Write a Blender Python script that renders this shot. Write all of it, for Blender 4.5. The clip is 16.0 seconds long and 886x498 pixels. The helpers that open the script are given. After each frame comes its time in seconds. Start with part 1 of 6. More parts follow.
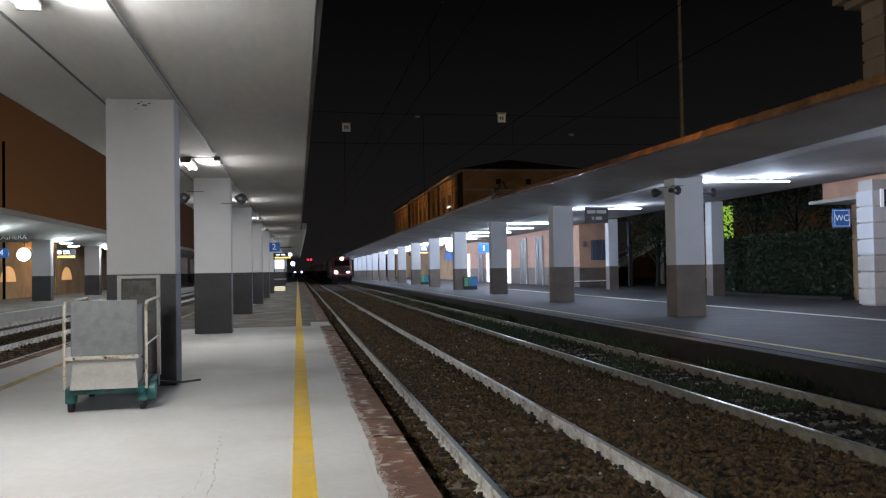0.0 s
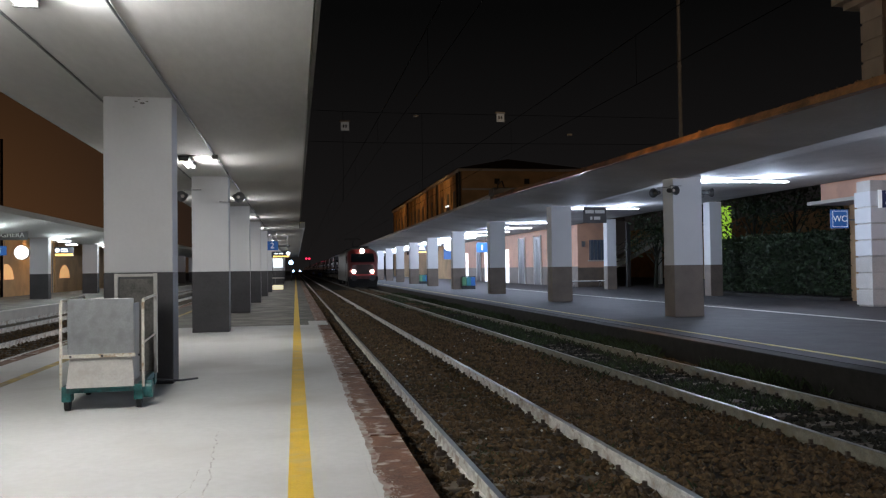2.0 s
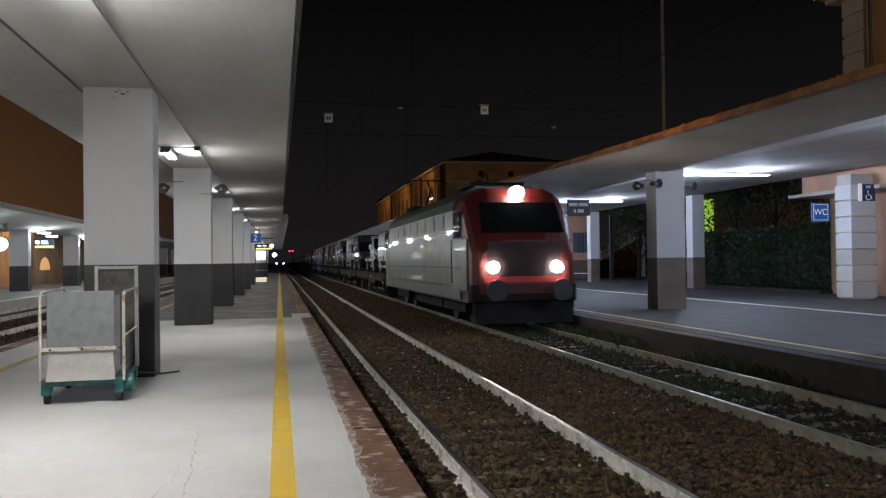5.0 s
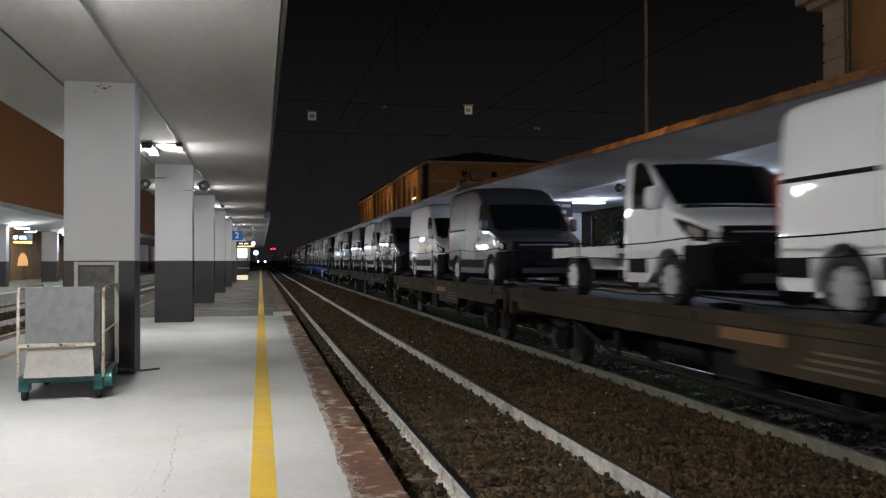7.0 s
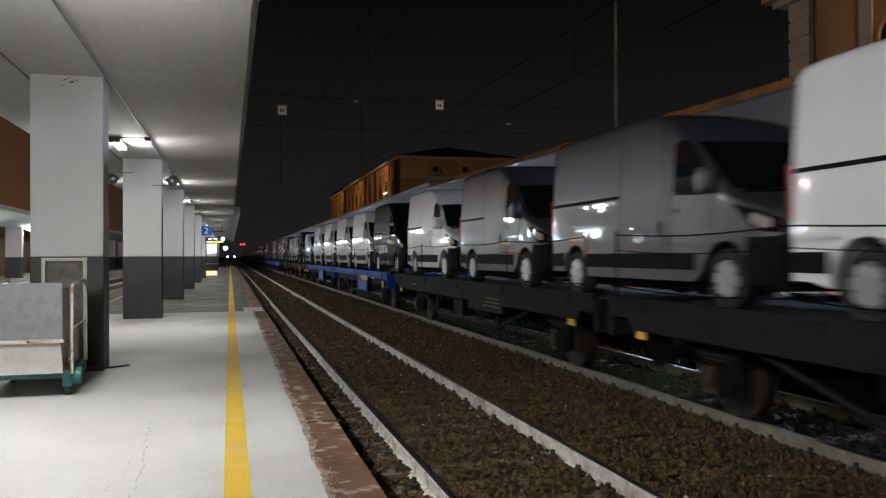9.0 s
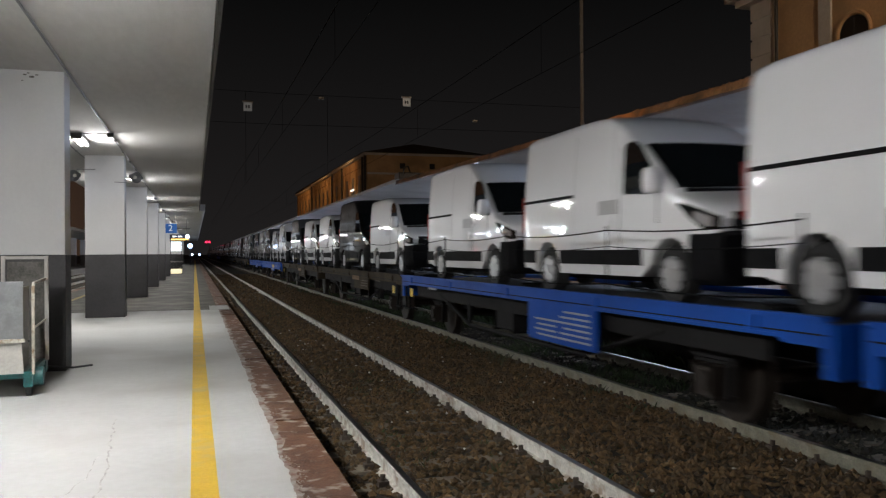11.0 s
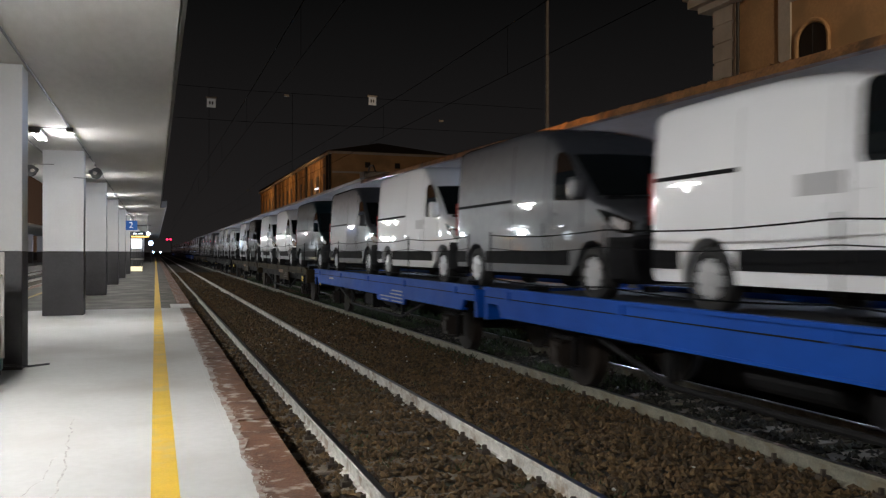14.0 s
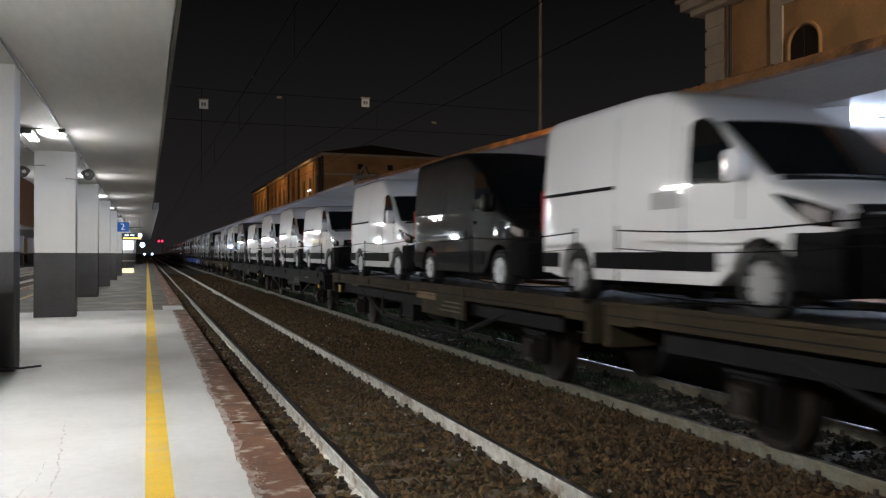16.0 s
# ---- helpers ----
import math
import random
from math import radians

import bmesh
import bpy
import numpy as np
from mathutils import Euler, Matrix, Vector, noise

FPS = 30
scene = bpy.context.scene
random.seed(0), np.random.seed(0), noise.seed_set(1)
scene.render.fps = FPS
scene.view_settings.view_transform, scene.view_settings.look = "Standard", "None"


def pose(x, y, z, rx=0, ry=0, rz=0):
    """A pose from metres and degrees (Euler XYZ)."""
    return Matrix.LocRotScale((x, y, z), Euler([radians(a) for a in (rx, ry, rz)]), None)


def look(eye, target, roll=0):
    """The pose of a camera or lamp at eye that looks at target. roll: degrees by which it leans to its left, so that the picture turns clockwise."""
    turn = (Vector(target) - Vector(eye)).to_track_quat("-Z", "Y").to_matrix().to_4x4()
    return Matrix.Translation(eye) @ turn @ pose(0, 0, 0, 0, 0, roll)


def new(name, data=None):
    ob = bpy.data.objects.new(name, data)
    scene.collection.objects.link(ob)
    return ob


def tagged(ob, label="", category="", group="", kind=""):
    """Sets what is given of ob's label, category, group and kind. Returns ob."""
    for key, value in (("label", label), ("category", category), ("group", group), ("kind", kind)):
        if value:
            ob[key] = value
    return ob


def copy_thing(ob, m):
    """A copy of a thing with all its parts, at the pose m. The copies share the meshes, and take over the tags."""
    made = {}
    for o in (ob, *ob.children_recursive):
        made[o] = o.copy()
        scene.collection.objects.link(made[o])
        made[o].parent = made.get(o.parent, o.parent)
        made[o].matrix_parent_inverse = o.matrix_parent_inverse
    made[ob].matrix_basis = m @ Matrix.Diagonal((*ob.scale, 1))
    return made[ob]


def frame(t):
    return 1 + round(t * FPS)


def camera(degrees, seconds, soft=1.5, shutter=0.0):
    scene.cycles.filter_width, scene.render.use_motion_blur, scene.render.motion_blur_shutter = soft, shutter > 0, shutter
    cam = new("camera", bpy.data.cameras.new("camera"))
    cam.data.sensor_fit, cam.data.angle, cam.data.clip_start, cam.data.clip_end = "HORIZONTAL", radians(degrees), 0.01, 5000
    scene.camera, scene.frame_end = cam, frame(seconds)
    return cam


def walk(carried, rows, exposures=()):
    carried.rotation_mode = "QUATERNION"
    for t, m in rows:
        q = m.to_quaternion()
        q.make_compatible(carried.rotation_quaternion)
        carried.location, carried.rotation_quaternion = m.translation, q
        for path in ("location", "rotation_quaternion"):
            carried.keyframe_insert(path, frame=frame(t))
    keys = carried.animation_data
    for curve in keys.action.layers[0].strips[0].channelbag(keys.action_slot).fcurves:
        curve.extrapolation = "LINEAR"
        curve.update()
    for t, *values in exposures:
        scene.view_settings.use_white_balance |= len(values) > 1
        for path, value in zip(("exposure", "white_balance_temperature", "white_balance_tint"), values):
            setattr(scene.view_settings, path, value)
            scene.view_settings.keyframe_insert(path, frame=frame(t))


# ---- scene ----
# camera: hand-held, nearly still, panning to the right
cam = camera(56.8, 16.0, soft=1.25, shutter=0.32)
EYE = 1.83
PATH = [
    (0.0, 0.000, 0.000, 0.000, -10.081, 1.405, 0.992),
    (0.5, 0.000, -0.003, 0.001, -10.090, 1.403, 0.992),
    (1.0, 0.001, -0.001, 0.010, -10.085, 1.470, 0.949),
    (1.5, 0.004, 0.000, 0.008, -10.126, 1.402, 0.891),
    (2.0, 0.010, 0.010, -0.002, -10.198, 1.361, 0.793),
    (2.5, 0.014, 0.005, -0.004, -10.349, 1.141, 0.519),
    (3.0, 0.017, 0.023, -0.004, -10.473, 0.912, 0.496),
    (3.5, 0.014, 0.025, -0.002, -10.674, 0.869, 0.626),
    (4.0, 0.020, 0.032, 0.000, -10.909, 0.840, 0.664),
    (6.5, 0.014, 0.017, -0.004, -12.122, 0.814, 0.445),
    (7.0, 0.010, 0.022, -0.007, -12.555, 0.792, 0.167),
    (7.5, 0.003, 0.004, -0.002, -13.102, 0.792, 0.131),
    (8.0, -0.001, 0.012, -0.009, -13.647, 0.732, 0.166),
    (8.5, -0.004, -0.002, -0.003, -14.005, 0.569, 0.198),
    (9.0, -0.013, -0.004, -0.005, -14.581, 0.442, 0.263),
    (11.5, -0.022, -0.004, -0.005, -17.461, 0.197, 0.340),
    (12.0, -0.024, 0.005, 0.000, -18.044, 0.180, 0.156),
    (12.5, -0.028, -0.006, 0.003, -18.417, 0.174, 0.010),
    (13.0, -0.030, -0.016, 0.004, -18.799, 0.194, -0.009),
    (13.5, -0.033, -0.016, -0.001, -19.110, 0.234, 0.023),
    (14.0, -0.030, -0.002, -0.005, -19.343, 0.192, -0.027),
    (14.5, -0.032, -0.007, 0.001, -19.468, 0.193, -0.068),
    (15.0, -0.037, 0.002, -0.004, -19.535, 0.270, -0.068),
    (15.5, -0.048, 0.016, -0.012, -19.677, 0.336, -0.049),
    (16.0, -0.050, 0.022, -0.012, -19.874, 0.335, -0.073),
]
walk(cam, [(t, pose(x, y, EYE + z, 90 + p, r, w)) for t, x, y, z, w, p, r in PATH],
     exposures=[(0, 0.0), (4, 0.0), (7, 0.33), (9, 0.42), (11.5, 0.54), (16, 0.66)])

# ---- night sky and lamps ----
world = bpy.data.worlds.new("night_sky")
scene.world = world
world.use_nodes = True
wn, wl = world.node_tree.nodes, world.node_tree.links
wn.clear()
w_out = wn.new("ShaderNodeOutputWorld")
w_bg = wn.new("ShaderNodeBackground")
w_tc = wn.new("ShaderNodeTexCoord")
w_sep = wn.new("ShaderNodeSeparateXYZ")
w_ramp = wn.new("ShaderNodeValToRGB")
w_abs = wn.new("ShaderNodeMath")
w_abs.operation = "ABSOLUTE"
wl.new(w_tc.outputs["Generated"], w_sep.inputs[0])
wl.new(w_sep.outputs["Z"], w_abs.inputs[0])
wl.new(w_abs.outputs[0], w_ramp.inputs[0])
# dark sky with an orange town glow low on the side of the goods yard
w_ramp.color_ramp.elements[0].color = (0.0100, 0.0090, 0.0090, 1)
w_ramp.color_ramp.elements[1].position = 0.30
w_ramp.color_ramp.elements[1].color = (0.0022, 0.0022, 0.0022, 1)
w_glow = wn.new("ShaderNodeValToRGB")
w_glow.color_ramp.elements[0].color = (0.085, 0.038, 0.015, 1)
w_glow.color_ramp.elements[1].position = 0.33
w_glow.color_ramp.elements[1].color = (0.0022, 0.0022, 0.0022, 1)
wl.new(w_abs.outputs[0], w_glow.inputs[0])
w_side = wn.new("ShaderNodeMapRange")
w_side.interpolation_type = "SMOOTHSTEP"
w_side.inputs["From Min"].default_value, w_side.inputs["From Max"].default_value = 0.0, -0.40
wl.new(w_sep.outputs["X"], w_side.inputs["Value"])
w_mix = wn.new("ShaderNodeMix")
w_mix.data_type = "RGBA"
wl.new(w_side.outputs[0], w_mix.inputs[0])
wl.new(w_ramp.outputs[0], w_mix.inputs[6])
wl.new(w_glow.outputs[0], w_mix.inputs[7])
wl.new(w_mix.outputs[2], w_bg.inputs[0])
w_bg.inputs[1].default_value = 1.0
wl.new(w_bg.outputs[0], w_out.inputs[0])


def area_lamp(name, place, target, sx, sy, watts, color):
    d = bpy.data.lights.new(name, "AREA")
    d.shape, d.size, d.size_y, d.energy, d.color = "RECTANGLE", sx, sy, watts, color
    ob = new(name, d)
    ob.matrix_world = look(place, target)
    return ob


def point_lamp(name, place, watts, color, radius=0.1):
    d = bpy.data.lights.new(name, "POINT")
    d.energy, d.color, d.shadow_soft_size = watts, color, radius
    ob = new(name, d)
    ob.location = place
    return ob


WARM_TUBE = (0.985, 0.985, 0.98)
COOL_TUBE = (0.62, 0.75, 1.0)
SODIUM = (1.0, 0.54, 0.19)

# ---- materials ----


def material(name, color, rough=0.6, metal=0.0, var=0.15, scale=3.0, fine=40.0, bump=0.0, bump_scale=60.0, tint=None, tint_amount=0.5,
             tint_scale=0.6, coat=0.0, island=0.0, emit=None, emit_power=0.0, alpha_mix=None, stretch=(1, 1, 1), spec=0.5):
    m = bpy.data.materials.new(name)
    m.use_nodes = True
    n, l = m.node_tree.nodes, m.node_tree.links
    b = n["Principled BSDF"]
    b.inputs["Roughness"].default_value = rough
    b.inputs["Metallic"].default_value = metal
    b.inputs["Coat Weight"].default_value = coat
    b.inputs["Specular IOR Level"].default_value = spec
    tc = n.new("ShaderNodeTexCoord")
    mp = n.new("ShaderNodeMapping")
    mp.inputs["Scale"].default_value = stretch
    l.new(tc.outputs["Object"], mp.inputs[0])

    def noise_node(s, detail=4.0):
        q = n.new("ShaderNodeTexNoise")
        q.inputs["Scale"].default_value = s
        q.inputs["Detail"].default_value = detail
        l.new(mp.outputs[0], q.inputs["Vector"])
        return q

    def mix(a, c, fac, mode="MIX"):
        q = n.new("ShaderNodeMix")
        q.data_type, q.blend_type = "RGBA", mode
        for sock, v in ((q.inputs[6], a), (q.inputs[7], c)):
            if isinstance(v, tuple):
                sock.default_value = (*v[:3], 1)
            else:
                l.new(v, sock)
        if isinstance(fac, float):
            q.inputs[0].default_value = fac
        else:
            l.new(fac, q.inputs[0])
        return q.outputs[2]

    def ramp(sock, lo, hi):
        q = n.new("ShaderNodeMapRange")
        q.inputs["From Min"].default_value, q.inputs["From Max"].default_value = lo, hi
        l.new(sock, q.inputs["Value"])
        return q.outputs[0]

    dark = tuple(c * (1 - var * 1.6) for c in color)
    light = tuple(min(1, c * (1 + var)) for c in color)
    out = mix(dark, light, ramp(noise_node(scale).outputs[0], 0.32, 0.68))
    f2 = noise_node(fine, 3.0)
    out = mix(out, mix(tuple(c * (1 - var * 1.3) for c in color), light, ramp(f2.outputs[0], 0.35, 0.65)), 0.4)
    if tint:
        out = mix(out, tint, ramp(noise_node(tint_scale, 8.0).outputs[0], 0.62 - 0.3 * tint_amount, 0.66))
    if island:
        g = n.new("ShaderNodeNewGeometry")
        o = n.new("ShaderNodeObjectInfo")
        add = n.new("ShaderNodeMath")
        add.operation = "ADD"
        l.new(g.outputs["Random Per Island"], add.inputs[0])
        l.new(o.outputs["Random"], add.inputs[1])
        fr = n.new("ShaderNodeMath")
        fr.operation = "FRACT"
        l.new(add.outputs[0], fr.inputs[0])
        v = n.new("ShaderNodeMapRange")
        v.inputs["To Min"].default_value, v.inputs["To Max"].default_value = 1 - island, 1 + island
        l.new(fr.outputs[0], v.inputs["Value"])
        hsv = n.new("ShaderNodeHueSaturation")
        l.new(v.outputs[0], hsv.inputs["Value"])
        l.new(out, hsv.inputs["Color"])
        out = hsv.outputs[0]
    l.new(out, b.inputs["Base Color"])
    rr = n.new("ShaderNodeMapRange")
    spread = 0.12 if rough > 0.3 else 0.03
    rr.inputs["To Min"].default_value, rr.inputs["To Max"].default_value = max(0.03, rough - spread), min(1, rough + spread)
    l.new(noise_node(scale * 2.3).outputs[0], rr.inputs["Value"])
    l.new(rr.outputs[0], b.inputs["Roughness"])
    if bump:
        bp = n.new("ShaderNodeBump")
        bp.inputs["Strength"].default_value = bump
        bp.inputs["Distance"].default_value = 0.02
        l.new(noise_node(bump_scale, 5.0).outputs[0], bp.inputs["Height"])
        l.new(bp.outputs[0], b.inputs["Normal"])
    if emit:
        b.inputs["Emission Color"].default_value = (*emit, 1)
        b.inputs["Emission Strength"].default_value = emit_power
    return m


def glass_material(name, color=(0.006, 0.008, 0.009), rough=0.03):
    m = bpy.data.materials.new(name)
    m.use_nodes = True
    b = m.node_tree.nodes["Principled BSDF"]
    b.inputs["Base Color"].default_value = (*color, 1)
    b.inputs["Roughness"].default_value = rough
    b.inputs["Specular IOR Level"].default_value = 0.4
    return m


M = {}
M["platform"] = material("platform_concrete", (0.56, 0.56, 0.54), 0.72, var=0.06, scale=0.7, fine=14, bump=0.06, bump_scale=90, tint=(0.46, 0.45, 0.425), tint_amount=0.4, tint_scale=0.5)
M["old_paving"] = material("old_asphalt_paving", (0.075, 0.070, 0.058), 0.75, var=0.3, scale=1.0, fine=25, bump=0.25, bump_scale=50, tint=(0.17, 0.16, 0.135), tint_amount=0.6, tint_scale=1.2)
M["edge_stone"] = material("red_edge_stone", (0.15, 0.068, 0.036), 0.7, var=0.35, scale=5, fine=60, bump=0.4, bump_scale=45, tint=(0.42, 0.38, 0.34), tint_amount=0.25, tint_scale=6.0, island=0.12)
M["worn_edge"] = material("worn_paint_edge", (0.40, 0.37, 0.33), 0.7, var=0.25, scale=8, fine=70, bump=0.3, bump_scale=70, tint=(0.22, 0.12, 0.09), tint_amount=0.75, tint_scale=9.0)
M["yellow"] = material("yellow_line_paint", (0.72, 0.46, 0.035), 0.6, var=0.10, scale=3, fine=50, bump=0.12, bump_scale=90, tint=(0.60, 0.43, 0.12), tint_amount=0.3, tint_scale=2.5)
M["yellow_old"] = material("faded_yellow_paint", (0.46, 0.34, 0.10), 0.7, var=0.3, scale=4, fine=50, tint=(0.3, 0.26, 0.2), tint_amount=0.5, tint_scale=3)
M["plaster"] = material("white_plaster", (0.60, 0.598, 0.60), 0.75, var=0.03, scale=1.2, fine=25, bump=0.08, bump_scale=120)
M["soffit"] = material("canopy_concrete_soffit", (0.52, 0.512, 0.495), 0.8, var=0.08, scale=0.8, fine=12, bump=0.1, bump_scale=60, tint=(0.43, 0.42, 0.40), tint_amount=0.5, tint_scale=0.35, stretch=(1, 0.25, 1))
M["soffit_r"] = material("far_canopy_soffit", (0.52, 0.50, 0.47), 0.8, var=0.1, scale=0.5, fine=9, bump=0.1, bump_scale=60, tint=(0.40, 0.375, 0.35), tint_amount=0.5, tint_scale=0.3)
M["dark_dado"] = material("dark_grey_dado_paint", (0.045, 0.043, 0.045), 0.55, var=0.2, scale=2, fine=30, bump=0.08, bump_scale=90)
M["brown_dado"] = material("grey_brown_dado", (0.155, 0.12, 0.095), 0.65, var=0.2, scale=2, fine=30, bump=0.1, bump_scale=90)
M["fascia"] = material("dark_canopy_fascia", (0.06, 0.055, 0.05), 0.7, var=0.25, scale=2, fine=30)
# rust, lightened and pushed to orange to carry the sodium glow
M["gutter"] = material("rusty_orange_lit_gutter", (0.33, 0.16, 0.065), 0.36, var=0.45, scale=2.5, fine=18, bump=0.3, bump_scale=14, tint=(0.07, 0.045, 0.03), tint_amount=0.5, tint_scale=1.5)
M["conduit"] = material("grey_conduit", (0.12, 0.12, 0.12), 0.5, var=0.2)
M["ballast"] = material("brown_ballast", (0.088, 0.053, 0.021), 0.9, var=0.35, scale=4, fine=40, island=0.55, bump=0.2, bump_scale=60)
M["bed"] = material("ballast_bed", (0.026, 0.018, 0.011), 0.95, var=0.5, scale=7, fine=30, bump=1.0, bump_scale=22, tint=(0.035, 0.04, 0.018), tint_amount=0.35, tint_scale=0.5)
# mossy stones; weaker lamp light on the second track is put into the colour
M["ballast_dark"] = material("mossy_dimmed_ballast", (0.014, 0.012, 0.006), 0.9, var=0.35, scale=4, fine=40, island=0.5)
# side steel lightened for the platform lamps shining on it, with rust tint
M["rail"] = material("lamplit_rail_side", (0.66, 0.64, 0.59), 0.6, 0.1, var=0.25, scale=6, fine=50, tint=(0.32, 0.25, 0.19), tint_amount=0.4, tint_scale=5)
M["rail_dull"] = material("dull_rail_side", (0.22, 0.21, 0.165), 0.7, 0.1, var=0.3, scale=6, fine=50, tint=(0.17, 0.14, 0.09), tint_amount=0.5, tint_scale=4)
# head metal darkened so the top reads dimmer than the lit side
M["railhead"] = material("polished_rail_head", (0.20, 0.195, 0.19), 0.30, 1.0, var=0.1, scale=3)
M["sleeper"] = material("concrete_sleeper", (0.15, 0.125, 0.095), 0.85, var=0.3, scale=6, fine=40, bump=0.2, bump_scale=60, tint=(0.09, 0.065, 0.045), tint_amount=0.6, tint_scale=3, island=0.15)
M["scrap"] = material("pale_litter_scrap", (0.45, 0.44, 0.42), 0.7, var=0.2)
M["clip"] = material("rusty_rail_clip", (0.06, 0.045, 0.035), 0.7, 0.3, var=0.3)
M["weed"] = material("track_weeds", (0.028, 0.045, 0.012), 0.8, var=0.4, scale=8, island=0.4)
# asphalt and kerb colours lowered to stand in for the dim platform edge
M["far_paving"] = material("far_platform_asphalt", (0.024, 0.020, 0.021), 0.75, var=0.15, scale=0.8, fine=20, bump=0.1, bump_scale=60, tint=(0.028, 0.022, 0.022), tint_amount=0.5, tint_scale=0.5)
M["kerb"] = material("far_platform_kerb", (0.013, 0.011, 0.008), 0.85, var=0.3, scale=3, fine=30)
M["pink"] = material("salmon_plaster_wall", (0.62, 0.36, 0.25), 0.8, var=0.08, scale=1.0, fine=20, bump=0.08, bump_scale=90, tint=(0.5, 0.3, 0.22), tint_amount=0.3, tint_scale=0.8)
M["ochre"] = material("ochre_plaster_wall", (0.50, 0.32, 0.17), 0.85, var=0.14, scale=0.6, fine=9, tint=(0.36, 0.24, 0.13), tint_amount=0.4, tint_scale=0.5)
M["stone"] = material("pale_stone_trim", (0.52, 0.49, 0.45), 0.8, var=0.12, scale=1.4, fine=20, bump=0.12, bump_scale=40)
M["roof"] = material("dark_roof_tiles", (0.06, 0.045, 0.04), 0.8, var=0.3, scale=3)
M["door_grey"] = material("grey_brown_door", (0.055, 0.043, 0.037), 0.5, var=0.1)
M["dark_metal"] = material("dark_painted_metal", (0.03, 0.03, 0.032), 0.45, 0.3, var=0.2)
M["black_void"] = material("dark_window_interior", (0.012, 0.011, 0.010), 0.3, var=0.2)
M["galv"] = material("galvanised_sheet", (0.31, 0.32, 0.33), 0.42, 0.75, var=0.10, scale=9, fine=60, tint=(0.25, 0.255, 0.26), tint_amount=0.5, tint_scale=7)
M["galv_light"] = material("pale_scuffed_sheet", (0.42, 0.405, 0.375), 0.5, 0.25, var=0.12, scale=4, fine=40, tint=(0.36, 0.33, 0.29), tint_amount=0.35, tint_scale=3)
M["cart_tube"] = material("chipped_cream_tube", (0.55, 0.52, 0.44), 0.45, var=0.2, scale=14, fine=60, tint=(0.28, 0.2, 0.13), tint_amount=0.4, tint_scale=14)
M["teal"] = material("teal_cart_paint", (0.02, 0.13, 0.125), 0.45, var=0.3, scale=8, fine=50, tint=(0.03, 0.05, 0.05), tint_amount=0.5, tint_scale=10)
M["rubber"] = material("black_rubber", (0.018, 0.018, 0.018), 0.8, var=0.3, scale=9)
M["tube_warm"] = material("warm_fluorescent_tube", (0.9, 0.9, 0.9), 0.4, emit=(1.0, 0.95, 0.86), emit_power=26)
M["tube_cool"] = material("cool_fluorescent_tube", (0.9, 0.9, 0.9), 0.4, emit=(0.84, 0.9, 1.0), emit_power=22)
M["clock_face"] = material("lit_clock_face", (0.8, 0.8, 0.8), 0.4, emit=(0.80, 0.90, 1.0), emit_power=2.6)
# blue and white sign colours carry some glow, on seats and a bin too
M["blue_sign"] = material("glowing_blue_enamel", (0.02, 0.10, 0.33), 0.4, var=0.05, emit=(0.02, 0.12, 0.42), emit_power=0.28)
M["white_sign"] = material("glowing_white_paint", (0.8, 0.8, 0.8), 0.5, var=0.03, emit=(0.8, 0.85, 0.9), emit_power=0.3)
M["board_dark"] = material("dark_display_board", (0.012, 0.016, 0.035), 0.35, var=0.1)
M["amber"] = material("amber_display_text", (0.8, 0.5, 0.1), 0.5, emit=(1.0, 0.62, 0.12), emit_power=1.8)
M["board_white"] = material("lit_display_text", (0.8, 0.8, 0.8), 0.5, emit=(0.8, 0.9, 1.0), emit_power=1.2)
M["red_lamp"] = material("red_signal_lens", (0.8, 0.05, 0.08), 0.4, emit=(1.0, 0.03, 0.10), emit_power=2.6)
M["blue_lamp"] = material("distant_blue_white_lamp", (0.6, 0.7, 1), 0.4, emit=(0.45, 0.62, 1.0), emit_power=7)
M["name_sign"] = material("brown_black_sign", (0.035, 0.028, 0.026), 0.5, var=0.1)
M["name_letters"] = material("grey_sign_letters", (0.55, 0.53, 0.5), 0.6, var=0.1)
M["hedge"] = material("hedge_leaves", (0.024, 0.045, 0.017), 0.6, var=0.4, scale=3, island=0.5)
# dark wood, also the shade painted inside the hedge
M["hedge_core"] = material("dark_wood_and_hedge_shade", (0.012, 0.016, 0.008), 0.9, var=0.4)
M["lime"] = material("lime_lit_panel", (0.3, 0.5, 0.05), 0.5, emit=(0.35, 0.62, 0.06), emit_power=0.7)
M["teal_bin"] = material("teal_plastic_bin", (0.03, 0.22, 0.25), 0.5, var=0.1)
M["green_box"] = material("green_plastic_box", (0.10, 0.28, 0.14), 0.5, var=0.1)
M["mast"] = material("galvanised_mast", (0.26, 0.25, 0.24), 0.6, 0.3, var=0.2)
M["wire"] = material("dark_wire", (0.004, 0.004, 0.004), 0.8, 0.0, var=0.1, spec=0.05)
M["win_blue"] = material("blue_grey_window", (0.10, 0.13, 0.18), 0.2, var=0.1)
M["sign_navy"] = material("navy_sign", (0.015, 0.03, 0.12), 0.4, var=0.05)
# faint glow added so the plate stays readable in the dark
M["plate"] = material("glowing_white_plate", (0.7, 0.7, 0.68), 0.6, var=0.05, emit=(0.8, 0.8, 0.78), emit_power=0.05)
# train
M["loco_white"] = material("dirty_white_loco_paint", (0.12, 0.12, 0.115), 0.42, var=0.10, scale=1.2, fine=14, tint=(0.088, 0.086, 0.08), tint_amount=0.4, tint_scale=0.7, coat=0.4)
# nose panel colour holds the shadow on the backlit front
M["loco_nose"] = material("shaded_red_nose", (0.022, 0.013, 0.013), 0.5, var=0.2, scale=3, spec=0.2)
